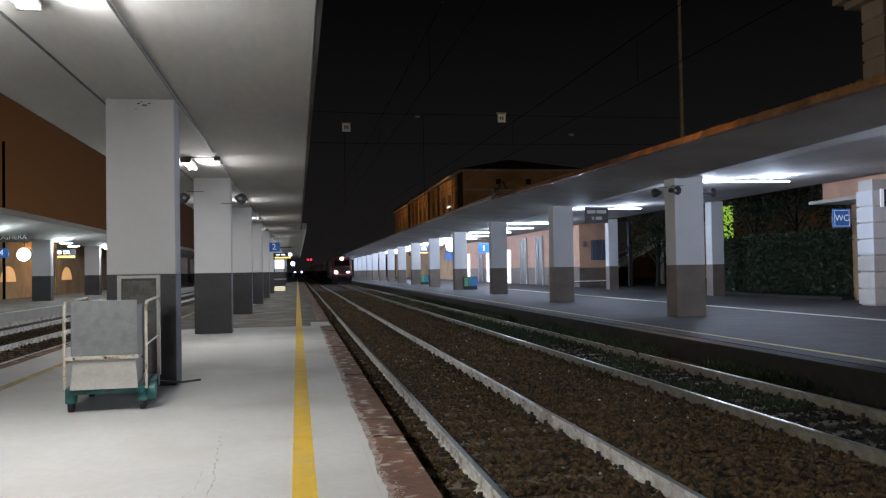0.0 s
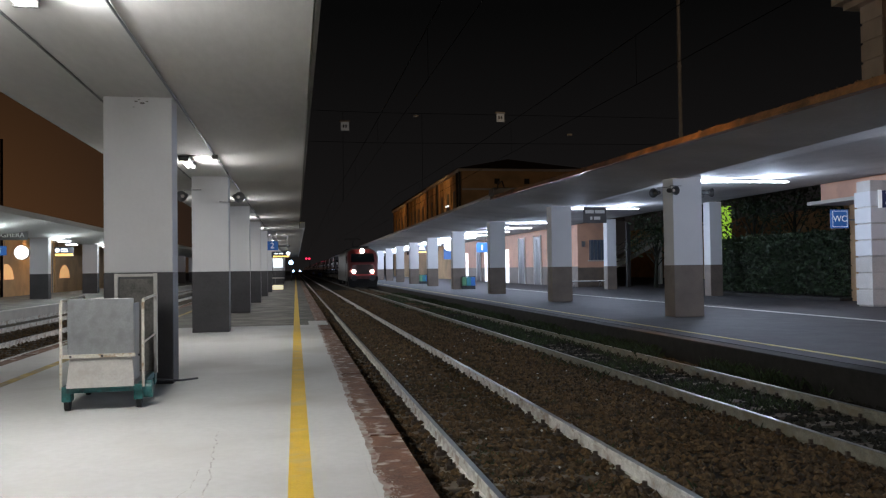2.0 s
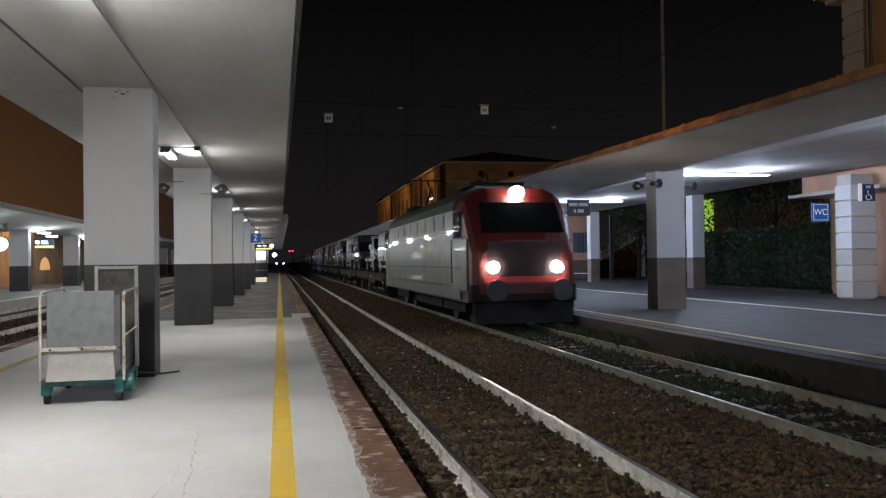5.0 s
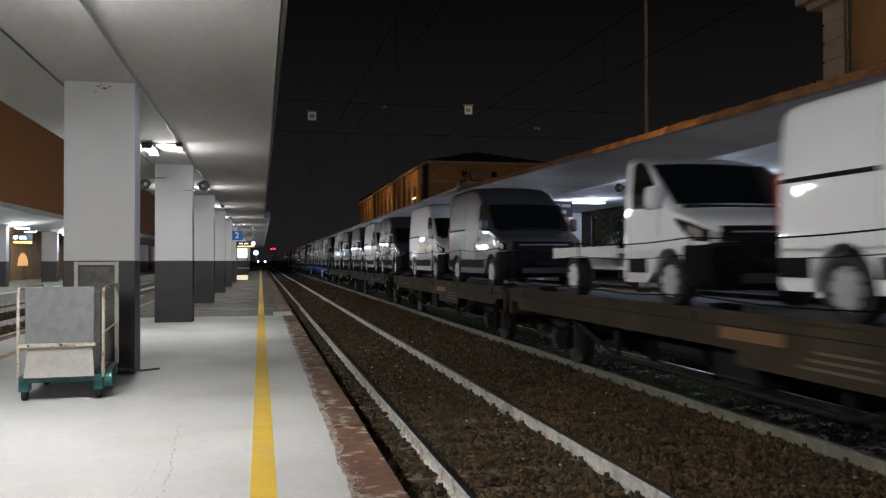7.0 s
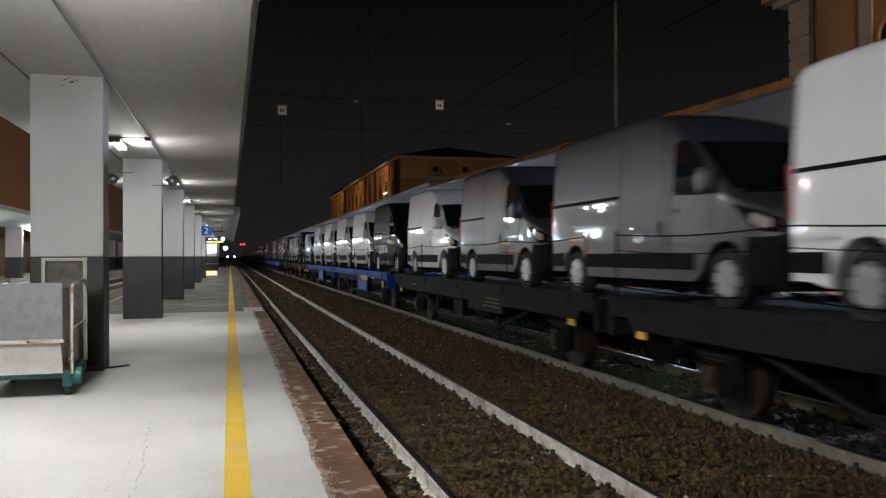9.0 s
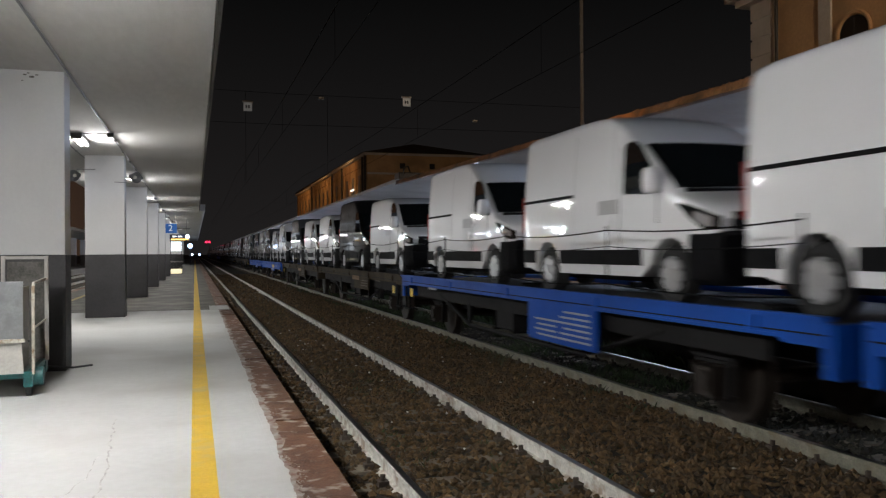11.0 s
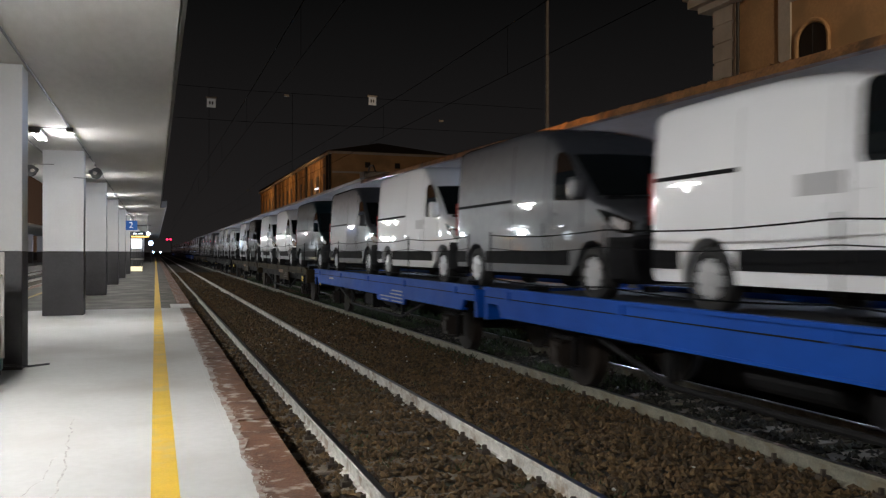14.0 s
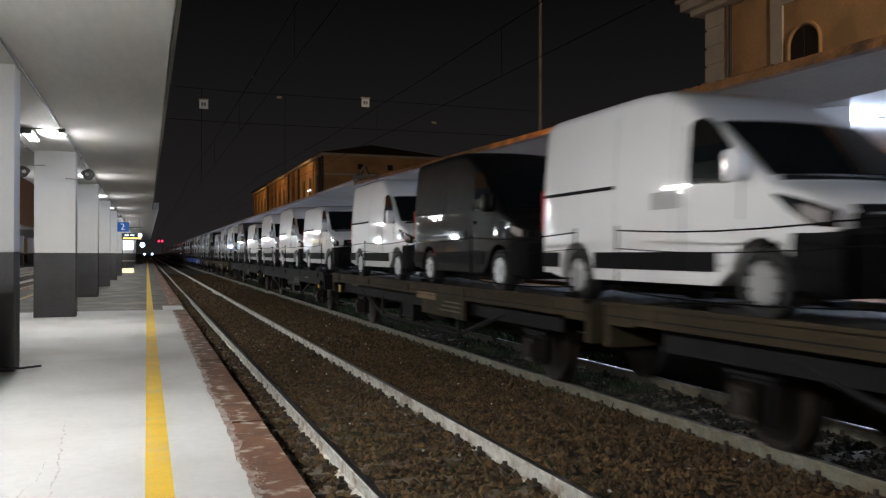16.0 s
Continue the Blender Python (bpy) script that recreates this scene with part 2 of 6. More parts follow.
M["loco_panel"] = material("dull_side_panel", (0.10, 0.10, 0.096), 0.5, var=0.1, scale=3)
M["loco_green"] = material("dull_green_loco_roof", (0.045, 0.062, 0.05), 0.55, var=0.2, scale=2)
# red kept dark because the leading end stands against the light
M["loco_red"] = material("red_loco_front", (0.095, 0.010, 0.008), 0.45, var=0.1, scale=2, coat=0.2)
M["stripe_red"] = material("bright_red_paint", (0.30, 0.018, 0.015), 0.45, var=0.1, scale=2, coat=0.2)
M["loco_grey"] = material("grey_loco_skirt", (0.045, 0.045, 0.043), 0.6, var=0.2, scale=2)
M["headlight"] = material("lit_headlight", (1, 1, 1), 0.3, emit=(1.0, 0.93, 0.84), emit_power=90)
M["van_white"] = material("white_van_paint", (0.80, 0.80, 0.815), 0.42, var=0.015, scale=1, coat=1.0)
M["van_grey"] = material("metallic_grey_van_paint", (0.075, 0.079, 0.09), 0.42, 0.35, var=0.03, coat=1.0)
M["van_dark"] = material("dark_grey_van_paint", (0.008, 0.0078, 0.008), 0.5, 0.0, var=0.03, coat=0.35, spec=0.03)
M["van_green"] = material("dark_teal_van_paint", (0.005, 0.013, 0.016), 0.5, 0.0, var=0.03, coat=0.45, spec=0.08)
M["van_plastic"] = material("black_bumper_plastic", (0.008, 0.008, 0.009), 0.7, var=0.2, spec=0.07)
M["van_glass"] = glass_material("dark_van_glass")
M["alloy"] = material("silver_wheel_cover", (0.44, 0.44, 0.45), 0.35, 0.7, var=0.1)
M["lamp_glass"] = material("clear_lamp_glass", (0.55, 0.56, 0.58), 0.12, 0.5, var=0.1, coat=1.0)
M["tail_red"] = material("red_tail_lamp", (0.35, 0.02, 0.015), 0.2, coat=1.0)
M["panel_grey"] = material("grey_transport_sticker", (0.42, 0.42, 0.43), 0.5, var=0.05)
M["wag_brown"] = material("rusty_brown_wagon", (0.048, 0.036, 0.021), 0.85, var=0.3, scale=1.5, fine=16, bump=0.2, bump_scale=30, tint=(0.034, 0.025, 0.015), tint_amount=0.6, tint_scale=0.8, spec=0.2)
M["wag_dark"] = material("dark_grey_wagon", (0.010, 0.0095, 0.010), 0.8, var=0.3, scale=1.5, fine=16, bump=0.2, bump_scale=30, spec=0.2)
M["wag_blue"] = material("blue_wagon_paint", (0.0, 0.062, 0.36), 0.6, var=0.14, scale=1.0, fine=12, tint=(0.0, 0.05, 0.29), tint_amount=0.35, tint_scale=0.7, spec=0.25)
M["deck"] = material("worn_wagon_deck", (0.020, 0.0175, 0.015), 0.9, var=0.3, scale=2)
M["wheel_steel"] = material("rusty_wheel_steel", (0.034, 0.026, 0.021), 0.6, 0.4, var=0.3)
M["wag_yellow"] = material("yellow_wagon_marking", (0.72, 0.50, 0.05), 0.5, var=0.1)
M["wag_orange"] = material("orange_wagon_plate", (0.16, 0.075, 0.018), 0.6, var=0.2)
M["wag_faded"] = material("faded_wagon_stencil", (0.085, 0.070, 0.048), 0.7, var=0.2)
M["wag_text"] = material("white_wagon_stencil", (0.34, 0.36, 0.42), 0.6, var=0.1)

# ---- mesh helpers ----


def link(name, bm, mat, parent=None, label="", smooth=False, bevel=0.0):
    if bevel:
        bmesh.ops.bevel(bm, geom=[e for e in bm.edges if len(e.link_faces) == 2 and e.calc_face_angle(0) > 0.6], offset=bevel, segments=2, affect="EDGES", profile=0.6)
    me = bpy.data.meshes.new(name)
    bm.to_mesh(me)
    bm.free()
    for q in (mat if isinstance(mat, (list, tuple)) else [mat]):
        me.materials.append(q)
    if smooth:
        for f in me.polygons:
            f.use_smooth = True
        me.set_sharp_from_angle(angle=radians(38))
    ob = new(name, me)
    if parent:
        ob.parent = parent
    if label:
        ob["label"] = label
    return ob


def part(name, bm, mat, parent, label="", smooth=False, bevel=0.0):
    return link(name, bm, mat, parent, label, smooth, bevel)


def thing(name, label, category, m=None, group="", kind=""):
    ob = new(name)
    ob.empty_display_size = 0.2
    tagged(ob, label, category, group, kind)
    if m is not None:
        ob.matrix_basis = m
    return ob


def box(x0, x1, y0, y1, z0, z1, bm=None):
    bm = bm or bmesh.new()
    r = bmesh.ops.create_cube(bm, size=1.0)
    for v in r["verts"]:
        v.co = Vector(((x0 + x1) / 2 + v.co.x * (x1 - x0), (y0 + y1) / 2 + v.co.y * (y1 - y0), (z0 + z1) / 2 + v.co.z * (z1 - z0)))
    return bm


def cyl(a, b, r, bm=None, seg=10, r2=None):
    bm = bm or bmesh.new()
    a, b = Vector(a), Vector(b)
    d = b - a
    m = Matrix.Translation((a + b) / 2) @ d.to_track_quat("Z", "Y").to_matrix().to_4x4()
    bmesh.ops.create_cone(bm, cap_ends=True, segments=seg, radius1=r, radius2=r if r2 is None else r2, depth=d.length, matrix=m)
    return bm


def tube(pts, r, bm=None, seg=8):
    """A round bar swept through the points as one skin."""
    bm = bm or bmesh.new()
    pts = [Vector(p) for p in pts]
    rings = []
    side = None
    for k, p in enumerate(pts):
        d = (pts[min(k + 1, len(pts) - 1)] - pts[max(k - 1, 0)]).normalized()
        if side is None:
            side = d.orthogonal().normalized()
        side = (side - d * side.dot(d)).normalized()
        up = d.cross(side)
        rings.append([bm.verts.new(p + r * (math.cos(2 * math.pi * q / seg) * side + math.sin(2 * math.pi * q / seg) * up)) for q in range(seg)])
    for u, v in zip(rings, rings[1:]):
        for q in range(seg):
            bm.faces.new((u[q], u[(q + 1) % seg], v[(q + 1) % seg], v[q]))
    bm.faces.new(rings[0][::-1])
    bm.faces.new(rings[-1])
    return bm


def prism(profile, axis, a, b, bm=None):
    """A closed profile drawn along one axis: x: (y, z), y: (x, z), z: (x, y)."""
    bm = bm or bmesh.new()

    def put(p, s):
        return {"x": (s, p[0], p[1]), "y": (p[0], s, p[1]), "z": (p[0], p[1], s)}[axis]
    lo = [bm.verts.new(put(p, a)) for p in profile]
    hi = [bm.verts.new(put(p, b)) for p in profile]
    n = len(profile)
    bm.faces.new(lo)
    bm.faces.new(hi[::-1])
    for i in range(n):
        bm.faces.new((lo[i], hi[i], hi[(i + 1) % n], lo[(i + 1) % n]))
    bmesh.ops.recalc_face_normals(bm, faces=bm.faces[:])
    return bm


def words(text, size, mat, parent, m, name="lettering", label="", depth=0.004):
    c = bpy.data.curves.new(name, "FONT")
    c.body, c.size, c.extrude, c.align_x, c.align_y = text, size, depth, "CENTER", "CENTER"
    ob = new(name, c)
    c.materials.append(mat)
    ob.parent = parent
    ob.matrix_basis = m
    if label:
        ob["label"] = label
    return ob


def structure(ob, label, category):
    return tagged(ob, label, category, kind="structure")


def slab_plate(pts, normal, thick):
    """A thin plate over the given outline."""
    bm = bmesh.new()
    n = Vector(normal).normalized() * thick
    lo = [bm.verts.new(Vector(p) - n) for p in pts]
    hi = [bm.verts.new(Vector(p) + n) for p in pts]
    k = len(pts)
    bm.faces.new(hi)
    bm.faces.new(lo[::-1])
    for i in range(k):
        bm.faces.new((lo[i], lo[(i + 1) % k], hi[(i + 1) % k], hi[i]))
    bmesh.ops.recalc_face_normals(bm, faces=bm.faces[:])
    return bm


FLAT = 0.33          # platform height over the rail heads

# ---- the large structure ----
# ground sheet to the horizon
structure(link("ground", box(-1500, 1500, -400, 3000, -0.9, -0.36), M["bed"]), "dark trodden gravel ground between the tracks", "ground")


def track_bed(x, y0, y1):
    bm = prism([(x - 2.0, -0.40), (x + 2.0, -0.40), (x + 1.75, -0.172), (x - 1.75, -0.172)], "y", y0, y1)
    return structure(link("track_bed", bm, M["bed"]), "dark brown ballast bed under the rails", "ballast")


RAIL_PROFILE = [(-0.07, -0.172), (0.07, -0.172), (0.07, -0.16), (0.012, -0.135), (0.009, -0.045), (0.034, -0.036), (0.034, -0.006), (0.028, 0.0), (-0.028, 0.0), (-0.034, -0.006), (-0.034, -0.036), (-0.009, -0.045), (-0.012, -0.135), (-0.07, -0.16)]
TRACKS = [2.36, 6.29, -6.95, -10.55]


def rails(x, side, y0=-12, y1=420):
    t = thing("railway_track", "pair of steel rails on concrete sleepers, rusty sides and polished heads", "railway track")
    for s in (-0.752, 0.752):
        r = part("rail", prism([(x + s + a, b) for a, b in RAIL_PROFILE], "y", y0, y1), M[side], t)
        part("rail_head", box(x + s - 0.026, x + s + 0.026, y0, y1, -0.001, 0.003), M["railhead"], r, "polished running surface")
    return t


track_things = [rails(x, "rail_dull" if x > 5 else "rail") for x in TRACKS]
for x in TRACKS:
    track_bed(x, -12, 420)

# our island platform: pale new concrete, then old paving
PX0, PX1 = -5.05, 0.93
plat = link("platform", box(PX0 + 0.3, PX1 - 0.37, -12, 22.9, -0.35, FLAT), M["platform"])
structure(plat, "pale smooth concrete island platform", "platform")
plat2 = link("platform", box(PX0 + 0.3, PX1 - 0.37, 22.9, 260, -0.35, FLAT - 0.012), M["old_paving"])
structure(plat2, "old stained asphalt part of the island platform", "platform")
for x0, x1 in ((PX1 - 0.37, PX1), (PX0, PX0 + 0.3)):
    kerb = thing("platform_edge", "worn red-brown stone edging of the platform", "kerb", kind="structure")
    for k in range(60):
        y = -6 + k * 1.5
        part("edge_stone", box(x0, x1, y + 0.004, y + 1.496, -0.35, FLAT - 0.006 - 0.004 * (k % 3)), M["edge_stone"], kerb)
    part("far_edge", box(x0, x1, 84, 260, -0.35, FLAT - 0.01), M["edge_stone"], kerb)
# yellow safety lines
for x, w, m, lab in ((0.03, 0.17, "yellow", "bright yellow safety line painted on the platform"), (-3.93, 0.14, "yellow_old", "faded yellow safety line painted on the platform")):
    structure(link("safety_line", box(x - w / 2, x + w / 2, -12, 22.9, FLAT, FLAT + 0.005), M[m]), lab, "painted line")
    structure(link("safety_line", box(x - w / 2, x + w / 2, 22.9, 200, FLAT - 0.012, FLAT - 0.007), M[m]), lab, "painted line")

# canopy over our platform
CZ = 4.19
roof = link("canopy", prism([(-3.85, CZ + 0.12), (-3.75, CZ + 0.02), (-2.6, CZ), (-1.6, CZ), (0.19, CZ + 0.02), (0.21, CZ + 0.05), (0.21, CZ + 0.42), (-3.85, CZ + 0.42)], "y", -12, 47.5), M["soffit"])
structure(roof, "grey concrete platform canopy with a dark edge", "canopy")
roof2 = link("canopy", prism([(-3.95, CZ + 0.10), (-3.75, CZ + 0.02), (-2.6, CZ), (-1.6, CZ), (0.45, CZ + 0.03), (0.56, CZ + 0.1), (0.56, CZ + 0.4), (-3.95, CZ + 0.4)], "y", 47.5, 150), M["soffit"])
structure(roof2, "grey concrete platform canopy continuing down the platform", "canopy")
structure(link("canopy_edge", box(0.212, 0.255, -12, 47.5, CZ + 0.015, CZ + 0.5), M["fascia"]), "dark metal gutter along the canopy edge", "gutter")

# the far platform
FX = 7.78
structure(link("far_platform", box(FX + 0.35, 40, -12, 300, -0.35, FLAT), M["far_paving"]), "violet-grey asphalt of the far platform, darkened for weak light", "platform")
structure(link("far_platform_edge", box(FX, FX + 0.35, -12, 300, -0.35, FLAT - 0.006), M["kerb"], bevel=0.02), "kerb of the far platform, darkened for weak light", "kerb")
structure(link("safety_line", box(8.58, 8.70, -12, 260, FLAT, FLAT + 0.005), M["yellow_old"]), "thin yellow safety line on the far platform", "painted line")
# canopy of the far platform: rises a little towards the town end
def far_canopy(y0, y1, z0, z1, x0=8.35):
    bm = bmesh.new()
    rings = []
    for y, z in ((y0, z0), (y1, z1)):
        prof = [(x0, z), (12.0, 4.46), (19.9, 4.86), (19.9, 5.15), (12, 4.95), (x0, z + 0.14)]
        rings.append([bm.verts.new((a, y, b)) for a, b in prof])
    n = len(rings[0])
    for i in range(n):
        bm.faces.new((rings[0][i], rings[1][i], rings[1][(i + 1) % n], rings[0][(i + 1) % n]))
    bm.faces.new(rings[0])
    bm.faces.new(rings[1][::-1])
    bmesh.ops.recalc_face_normals(bm, faces=bm.faces[:])
    return structure(link("far_canopy", bm, M["soffit_r"]), "long concrete canopy of the far platform, lit from below", "canopy")


far_canopy(-12, 34, 4.0, 4.72)
far_canopy(34, 200, 4.82, 4.62, 8.2)
gut = bmesh.new()
v = [gut.verts.new((8.35 + a, y, z + b)) for y, z in ((-12, 4.0), (34, 4.72)) for a, b in ((-0.02, -0.01), (-0.17, 0.0), (-0.09, 0.15), (-0.02, 0.17))]
for i in range(4):
    gut.faces.new((v[i], v[4 + i], v[4 + (i + 1) % 4], v[(i + 1) % 4]))
gut.faces.new(v[:4])
gut.faces.new(v[4:][::-1])
bmesh.ops.recalc_face_normals(gut, faces=gut.faces[:])
structure(link("canopy_gutter", gut, M["gutter"]), "rusty brown gutter along the far canopy edge, orange light in its colour", "gutter")


# ---- pillars ----
def pillar(w, d, top, dado, upper, lower, label, group):
    t = thing("pillar", label, "pillar", group=group)
    part("lower_shaft", box(-w / 2 - 0.004, w / 2 + 0.004, -d / 2 - 0.004, d / 2 + 0.004, 0, dado), lower, t, "dark painted base", bevel=0.012)
    part("upper_shaft", box(-w / 2, w / 2, -d / 2, d / 2, dado, top), upper, t, bevel=0.012)
    return t


lp = pillar(0.88, 0.5, CZ - FLAT + 0.01, 1.50, M["plaster"], M["dark_dado"], "square white plastered pillar with a dark grey painted base", "island platform pillars")
lp.matrix_basis = pose(-2.06, 11.78, FLAT)
for k in range(1, 14):
    copy_thing(lp, pose(-2.06, 11.78 + 9.45 * k, FLAT))
rp = pillar(0.90, 0.66, 4.12, 1.50, M["plaster"], M["brown_dado"], "square white plastered pillar with a brown-grey base", "far platform pillars")
rp.matrix_basis = pose(11.25, 22.5, FLAT)
for k in list(range(1, 14)):
    copy_thing(rp, pose(11.25 + 0.085 * k, 22.5 + 11.75 * k, FLAT))
for k in (1, 2):
    copy_thing(rp, pose(11.25 - 0.39 * k, 22.5 - 11.3 * k, FLAT))
rb = pillar(0.62, 0.62, 4.54, 1.50, M["plaster"], M["brown_dado"], "slim white column with a brown-grey base at the back of the canopy", "far platform columns")
rb.matrix_basis = pose(19.95, 36.8, FLAT)
for k in (1,):
    copy_thing(rb, pose(20.1, 36.8 + 13.6 * k, FLAT))

# ---- lamps under the canopies ----
def tube_lamp(length, mat, label, group):
    t = thing("ceiling_lamp", label, "ceiling lamp", group=group)
    part("housing", box(-0.11, 0.11, -length / 2, length / 2, 0.02, 0.08), M["conduit"], t, bevel=0.01)
    for s in (-0.055, 0.055):
        part("fluorescent_tube", cyl((s, -length / 2 + 0.03, -0.005), (s, length / 2 - 0.03, -0.005), 0.019), mat, t)
    for s in (-1, 1):
        part("tube_holder", box(-0.1, 0.1, s * (length / 2 - 0.02) - 0.02, s * (length / 2 - 0.02) + 0.02, -0.03, 0.02), M["conduit"], t)
    return t


LAMP_Y = 17.8
ll = tube_lamp(1.25, M["tube_warm"], "twin fluorescent tube lamp under the canopy", "island platform lamps")
ll.matrix_basis = pose(-2.2, LAMP_Y, CZ - 0.09)
for k in list(range(-2, 0)) + list(range(1, 11)):
    copy_thing(ll, pose(-2.2, LAMP_Y + (9.45 if k > 0 else 11.05) * k, CZ - 0.09))
# older tubes down the platform are dimmer than those over the new concrete
for k in range(-2, 12):
    y = LAMP_Y + (9.45 if k > 0 else 11.05) * k
    dim = {-2: 1.3, -1: 1.05}.get(k, 0.58)
    for s in (-1, 1) if k < 6 else ():
        area_lamp("tube_light", (-2.2 + 0.10 * s, y, CZ - 0.17), (-2.2 + 1.85 * s, y, CZ - 1.28), 1.2, 0.10, 122 * dim, WARM_TUBE)
    point_lamp("tube_light", (-2.2, y, CZ - 0.34), (60 if k < 6 else 150) * dim, WARM_TUBE, 0.10)
fl = tube_lamp(3.2, M["tube_cool"], "long cool white fluorescent lamp under the far canopy", "far platform lamps")
fl.matrix_basis = pose(14.2, 24.2, 4.49, 0, 0, 90)
for k in list(range(1, 10)) + [-1, -2] + [q + 0.5 for q in range(2, 9)]:
    copy_thing(fl, pose(14.2, 24.2 + 11.75 * k, 4.49, 0, 0, 90))
for k in range(-2, 9):
    y = 24.2 + 11.75 * k
    for x in (12.9, 15.2):
        point_lamp("tube_light", (x, y, 4.3), {-2: 380, -1: 450}.get(k, 330), COOL_TUBE, 0.06)
    area_lamp("tube_uplight", (14.0, y, 4.33), (14.0, y, 9), 3.0, 0.3, 80, COOL_TUBE)
for k in range(2, 14):
    point_lamp("tube_light", (13.6, 24.2 + 11.75 * (k + 0.5), 4.2), 300 + 50 * k, COOL_TUBE, 0.06)

# ---- station buildings ----
# two-storey building whose corner stands beside the hedge
main = thing("station_building", "ochre two-storey station building with stone corners and cornice", "building")
part("wall", box(21.9, 40, -12, 28.05, FLAT, 12.0), M["ochre"], main)
# low salmon wing with doors
low = thing("low_wing", "salmon single-storey station wing with grey-brown doors", "building")
part("wall", box(20.6, 23.6, 58.0, 103, FLAT, 5.2), M["pink"], low)
# far long building
far = thing("far_building", "long ochre two-storey building with many pilasters, lit by street lamps", "building")
part("wall", box(21.2, 37.5, 103.2, 178, FLAT, 14.4), M["ochre"], far)

# ---- tracks in detail ----
rng = np.random.default_rng(7)


def joined(name, verts, faces, mat, label, category):
    me = bpy.data.meshes.new(name)
    me.from_pydata(verts, [], faces)
    me.materials.append(mat)
    ob = new(name, me)
    return tagged(ob, label, category, kind="stuff")


def stones(name, regions, mat, label):
    base = np.array([(1, 0, 0), (-1, 0, 0), (0, 1, 0), (0, -1, 0), (0, 0, 1), (0, 0, -1)], float)
    tri = np.array([(0, 2, 4), (2, 1, 4), (1, 3, 4), (3, 0, 4), (2, 0, 5), (1, 2, 5), (3, 1, 5), (0, 3, 5)])
    vs, fs, k = [], [], 0
    for x0, x1, y0, y1, density, size, z in regions:
        n = int((x1 - x0) * (y1 - y0) * density)
        c = np.c_[rng.uniform(x0, x1, n), rng.uniform(y0, y1, n), z + rng.normal(0, 0.012, n)]
        s = size * rng.uniform(0.55, 1.25, (n, 1, 3))
        s[:, :, 2] *= 0.75
        v = base[None] * s * rng.uniform(0.7, 1.3, (n, 6, 1))
        a = rng.uniform(0, 6.28, n)
        ca, sa = np.cos(a)[:, None], np.sin(a)[:, None]
        v = np.stack([v[:, :, 0] * ca - v[:, :, 1] * sa, v[:, :, 0] * sa + v[:, :, 1] * ca, v[:, :, 2]], 2) + c[:, None]
        vs.append(v.reshape(-1, 3))
        fs.append((tri[None] + (k + 6 * np.arange(n))[:, None, None]).reshape(-1, 3))
        k += 6 * n
    return joined(name, np.concatenate(vs).tolist(), np.concatenate(fs).tolist(), mat, label, "ballast")


R1, R2 = (TRACKS[0] - 0.752, TRACKS[0] + 0.752), (TRACKS[1] - 0.752, TRACKS[1] + 0.752)
stones("ballast_stones", [
    (0.97, R1[0] - 0.05, 3.5, 14, 260, 0.040, -0.155), (R1[0] + 0.05, R1[1] - 0.05, 3.5, 14, 300, 0.040, -0.148), (R1[1] + 0.05, R2[0] - 0.05, 4, 16, 330, 0.042, -0.140),
    (0.97, R1[0] - 0.05, 14, 34, 130, 0.05, -0.155), (R1[0] + 0.05, R1[1] - 0.05, 14, 34, 170, 0.052, -0.148), (R1[1] + 0.05, R2[0] - 0.05, 16, 40, 150, 0.055, -0.140),
        (0.97, R2[1], 34, 80, 26, 0.085, -0.155), (-9.6, -5.1, 12, 40, 40, 0.06, -0.16)], M["ballast"], "loose brown ballast stones between the rails")
stones("mossy_ballast_stones", [(R2[0] + 0.05, R2[1] - 0.05, 5, 40, 130, 0.05, -0.155), (R2[1] + 0.05, FX, 6, 40, 130, 0.05, -0.15)], M["ballast_dark"], "mossy ballast stones under the second track, darkened for weak light")
stones("scraps", [(R1[0] + 0.1, R2[0] - 0.1, 5, 24, 1.1, 0.022, -0.10)], M["scrap"], "small pale scraps of litter lying on the ballast")
structure(link("ballast_fill", box(R1[1] + 0.3, R2[0] - 0.3, -12, 420, -0.35, -0.165), M["bed"]), "dark brown ballast between the two tracks", "ballast")

sleeper_mesh = link("sleeper", box(-1.2, 1.2, -0.125, 0.125, -0.32, -0.148), M["sleeper"], bevel=0.012)
clip_bm = box(-0.045, 0.045, -0.05, 0.05, -0.155, -0.105)
cyl((0, 0, -0.105), (0, 0, -0.055), 0.024, clip_bm, 6)
clip_mesh = link("rail_clip", clip_bm, M["clip"])
for ti, x in enumerate(TRACKS[:2]):
    for k in range(110):
        y = 2.6 + 0.6 * k
        s = sleeper_mesh if ti == 0 and k == 0 else new("sleeper", sleeper_mesh.data)
        s.parent, s.location = track_things[ti], (x + 0.01 * math.sin(k * 7.1), y, 0.004 * math.sin(k * 3.3))
        if k < 60:
            for r in (-0.752, 0.752):
                for e in (-0.115, 0.115):
                    c = clip_mesh if ti == 0 and k == 0 and r < 0 and e < 0 else new("rail_clip", clip_mesh.data)
                    c.parent, c.location = track_things[ti], (x + r + e, y, 0)
vs, fs = [], []
for x in TRACKS:
    for k in range(110 if x > 0 else 0, 330):
        y = 2.6 + 0.6 * k
        n = len(vs)
        vs += [(x + a, y + b, z) for z in (-0.3, -0.148) for a, b in ((-1.2, -0.125), (1.2, -0.125), (1.2, 0.125), (-1.2, 0.125))]
        fs += [[n + i for i in f] for f in ((4, 5, 6, 7), (0, 1, 5, 4), (1, 2, 6, 5), (2, 3, 7, 6), (3, 0, 4, 7))]
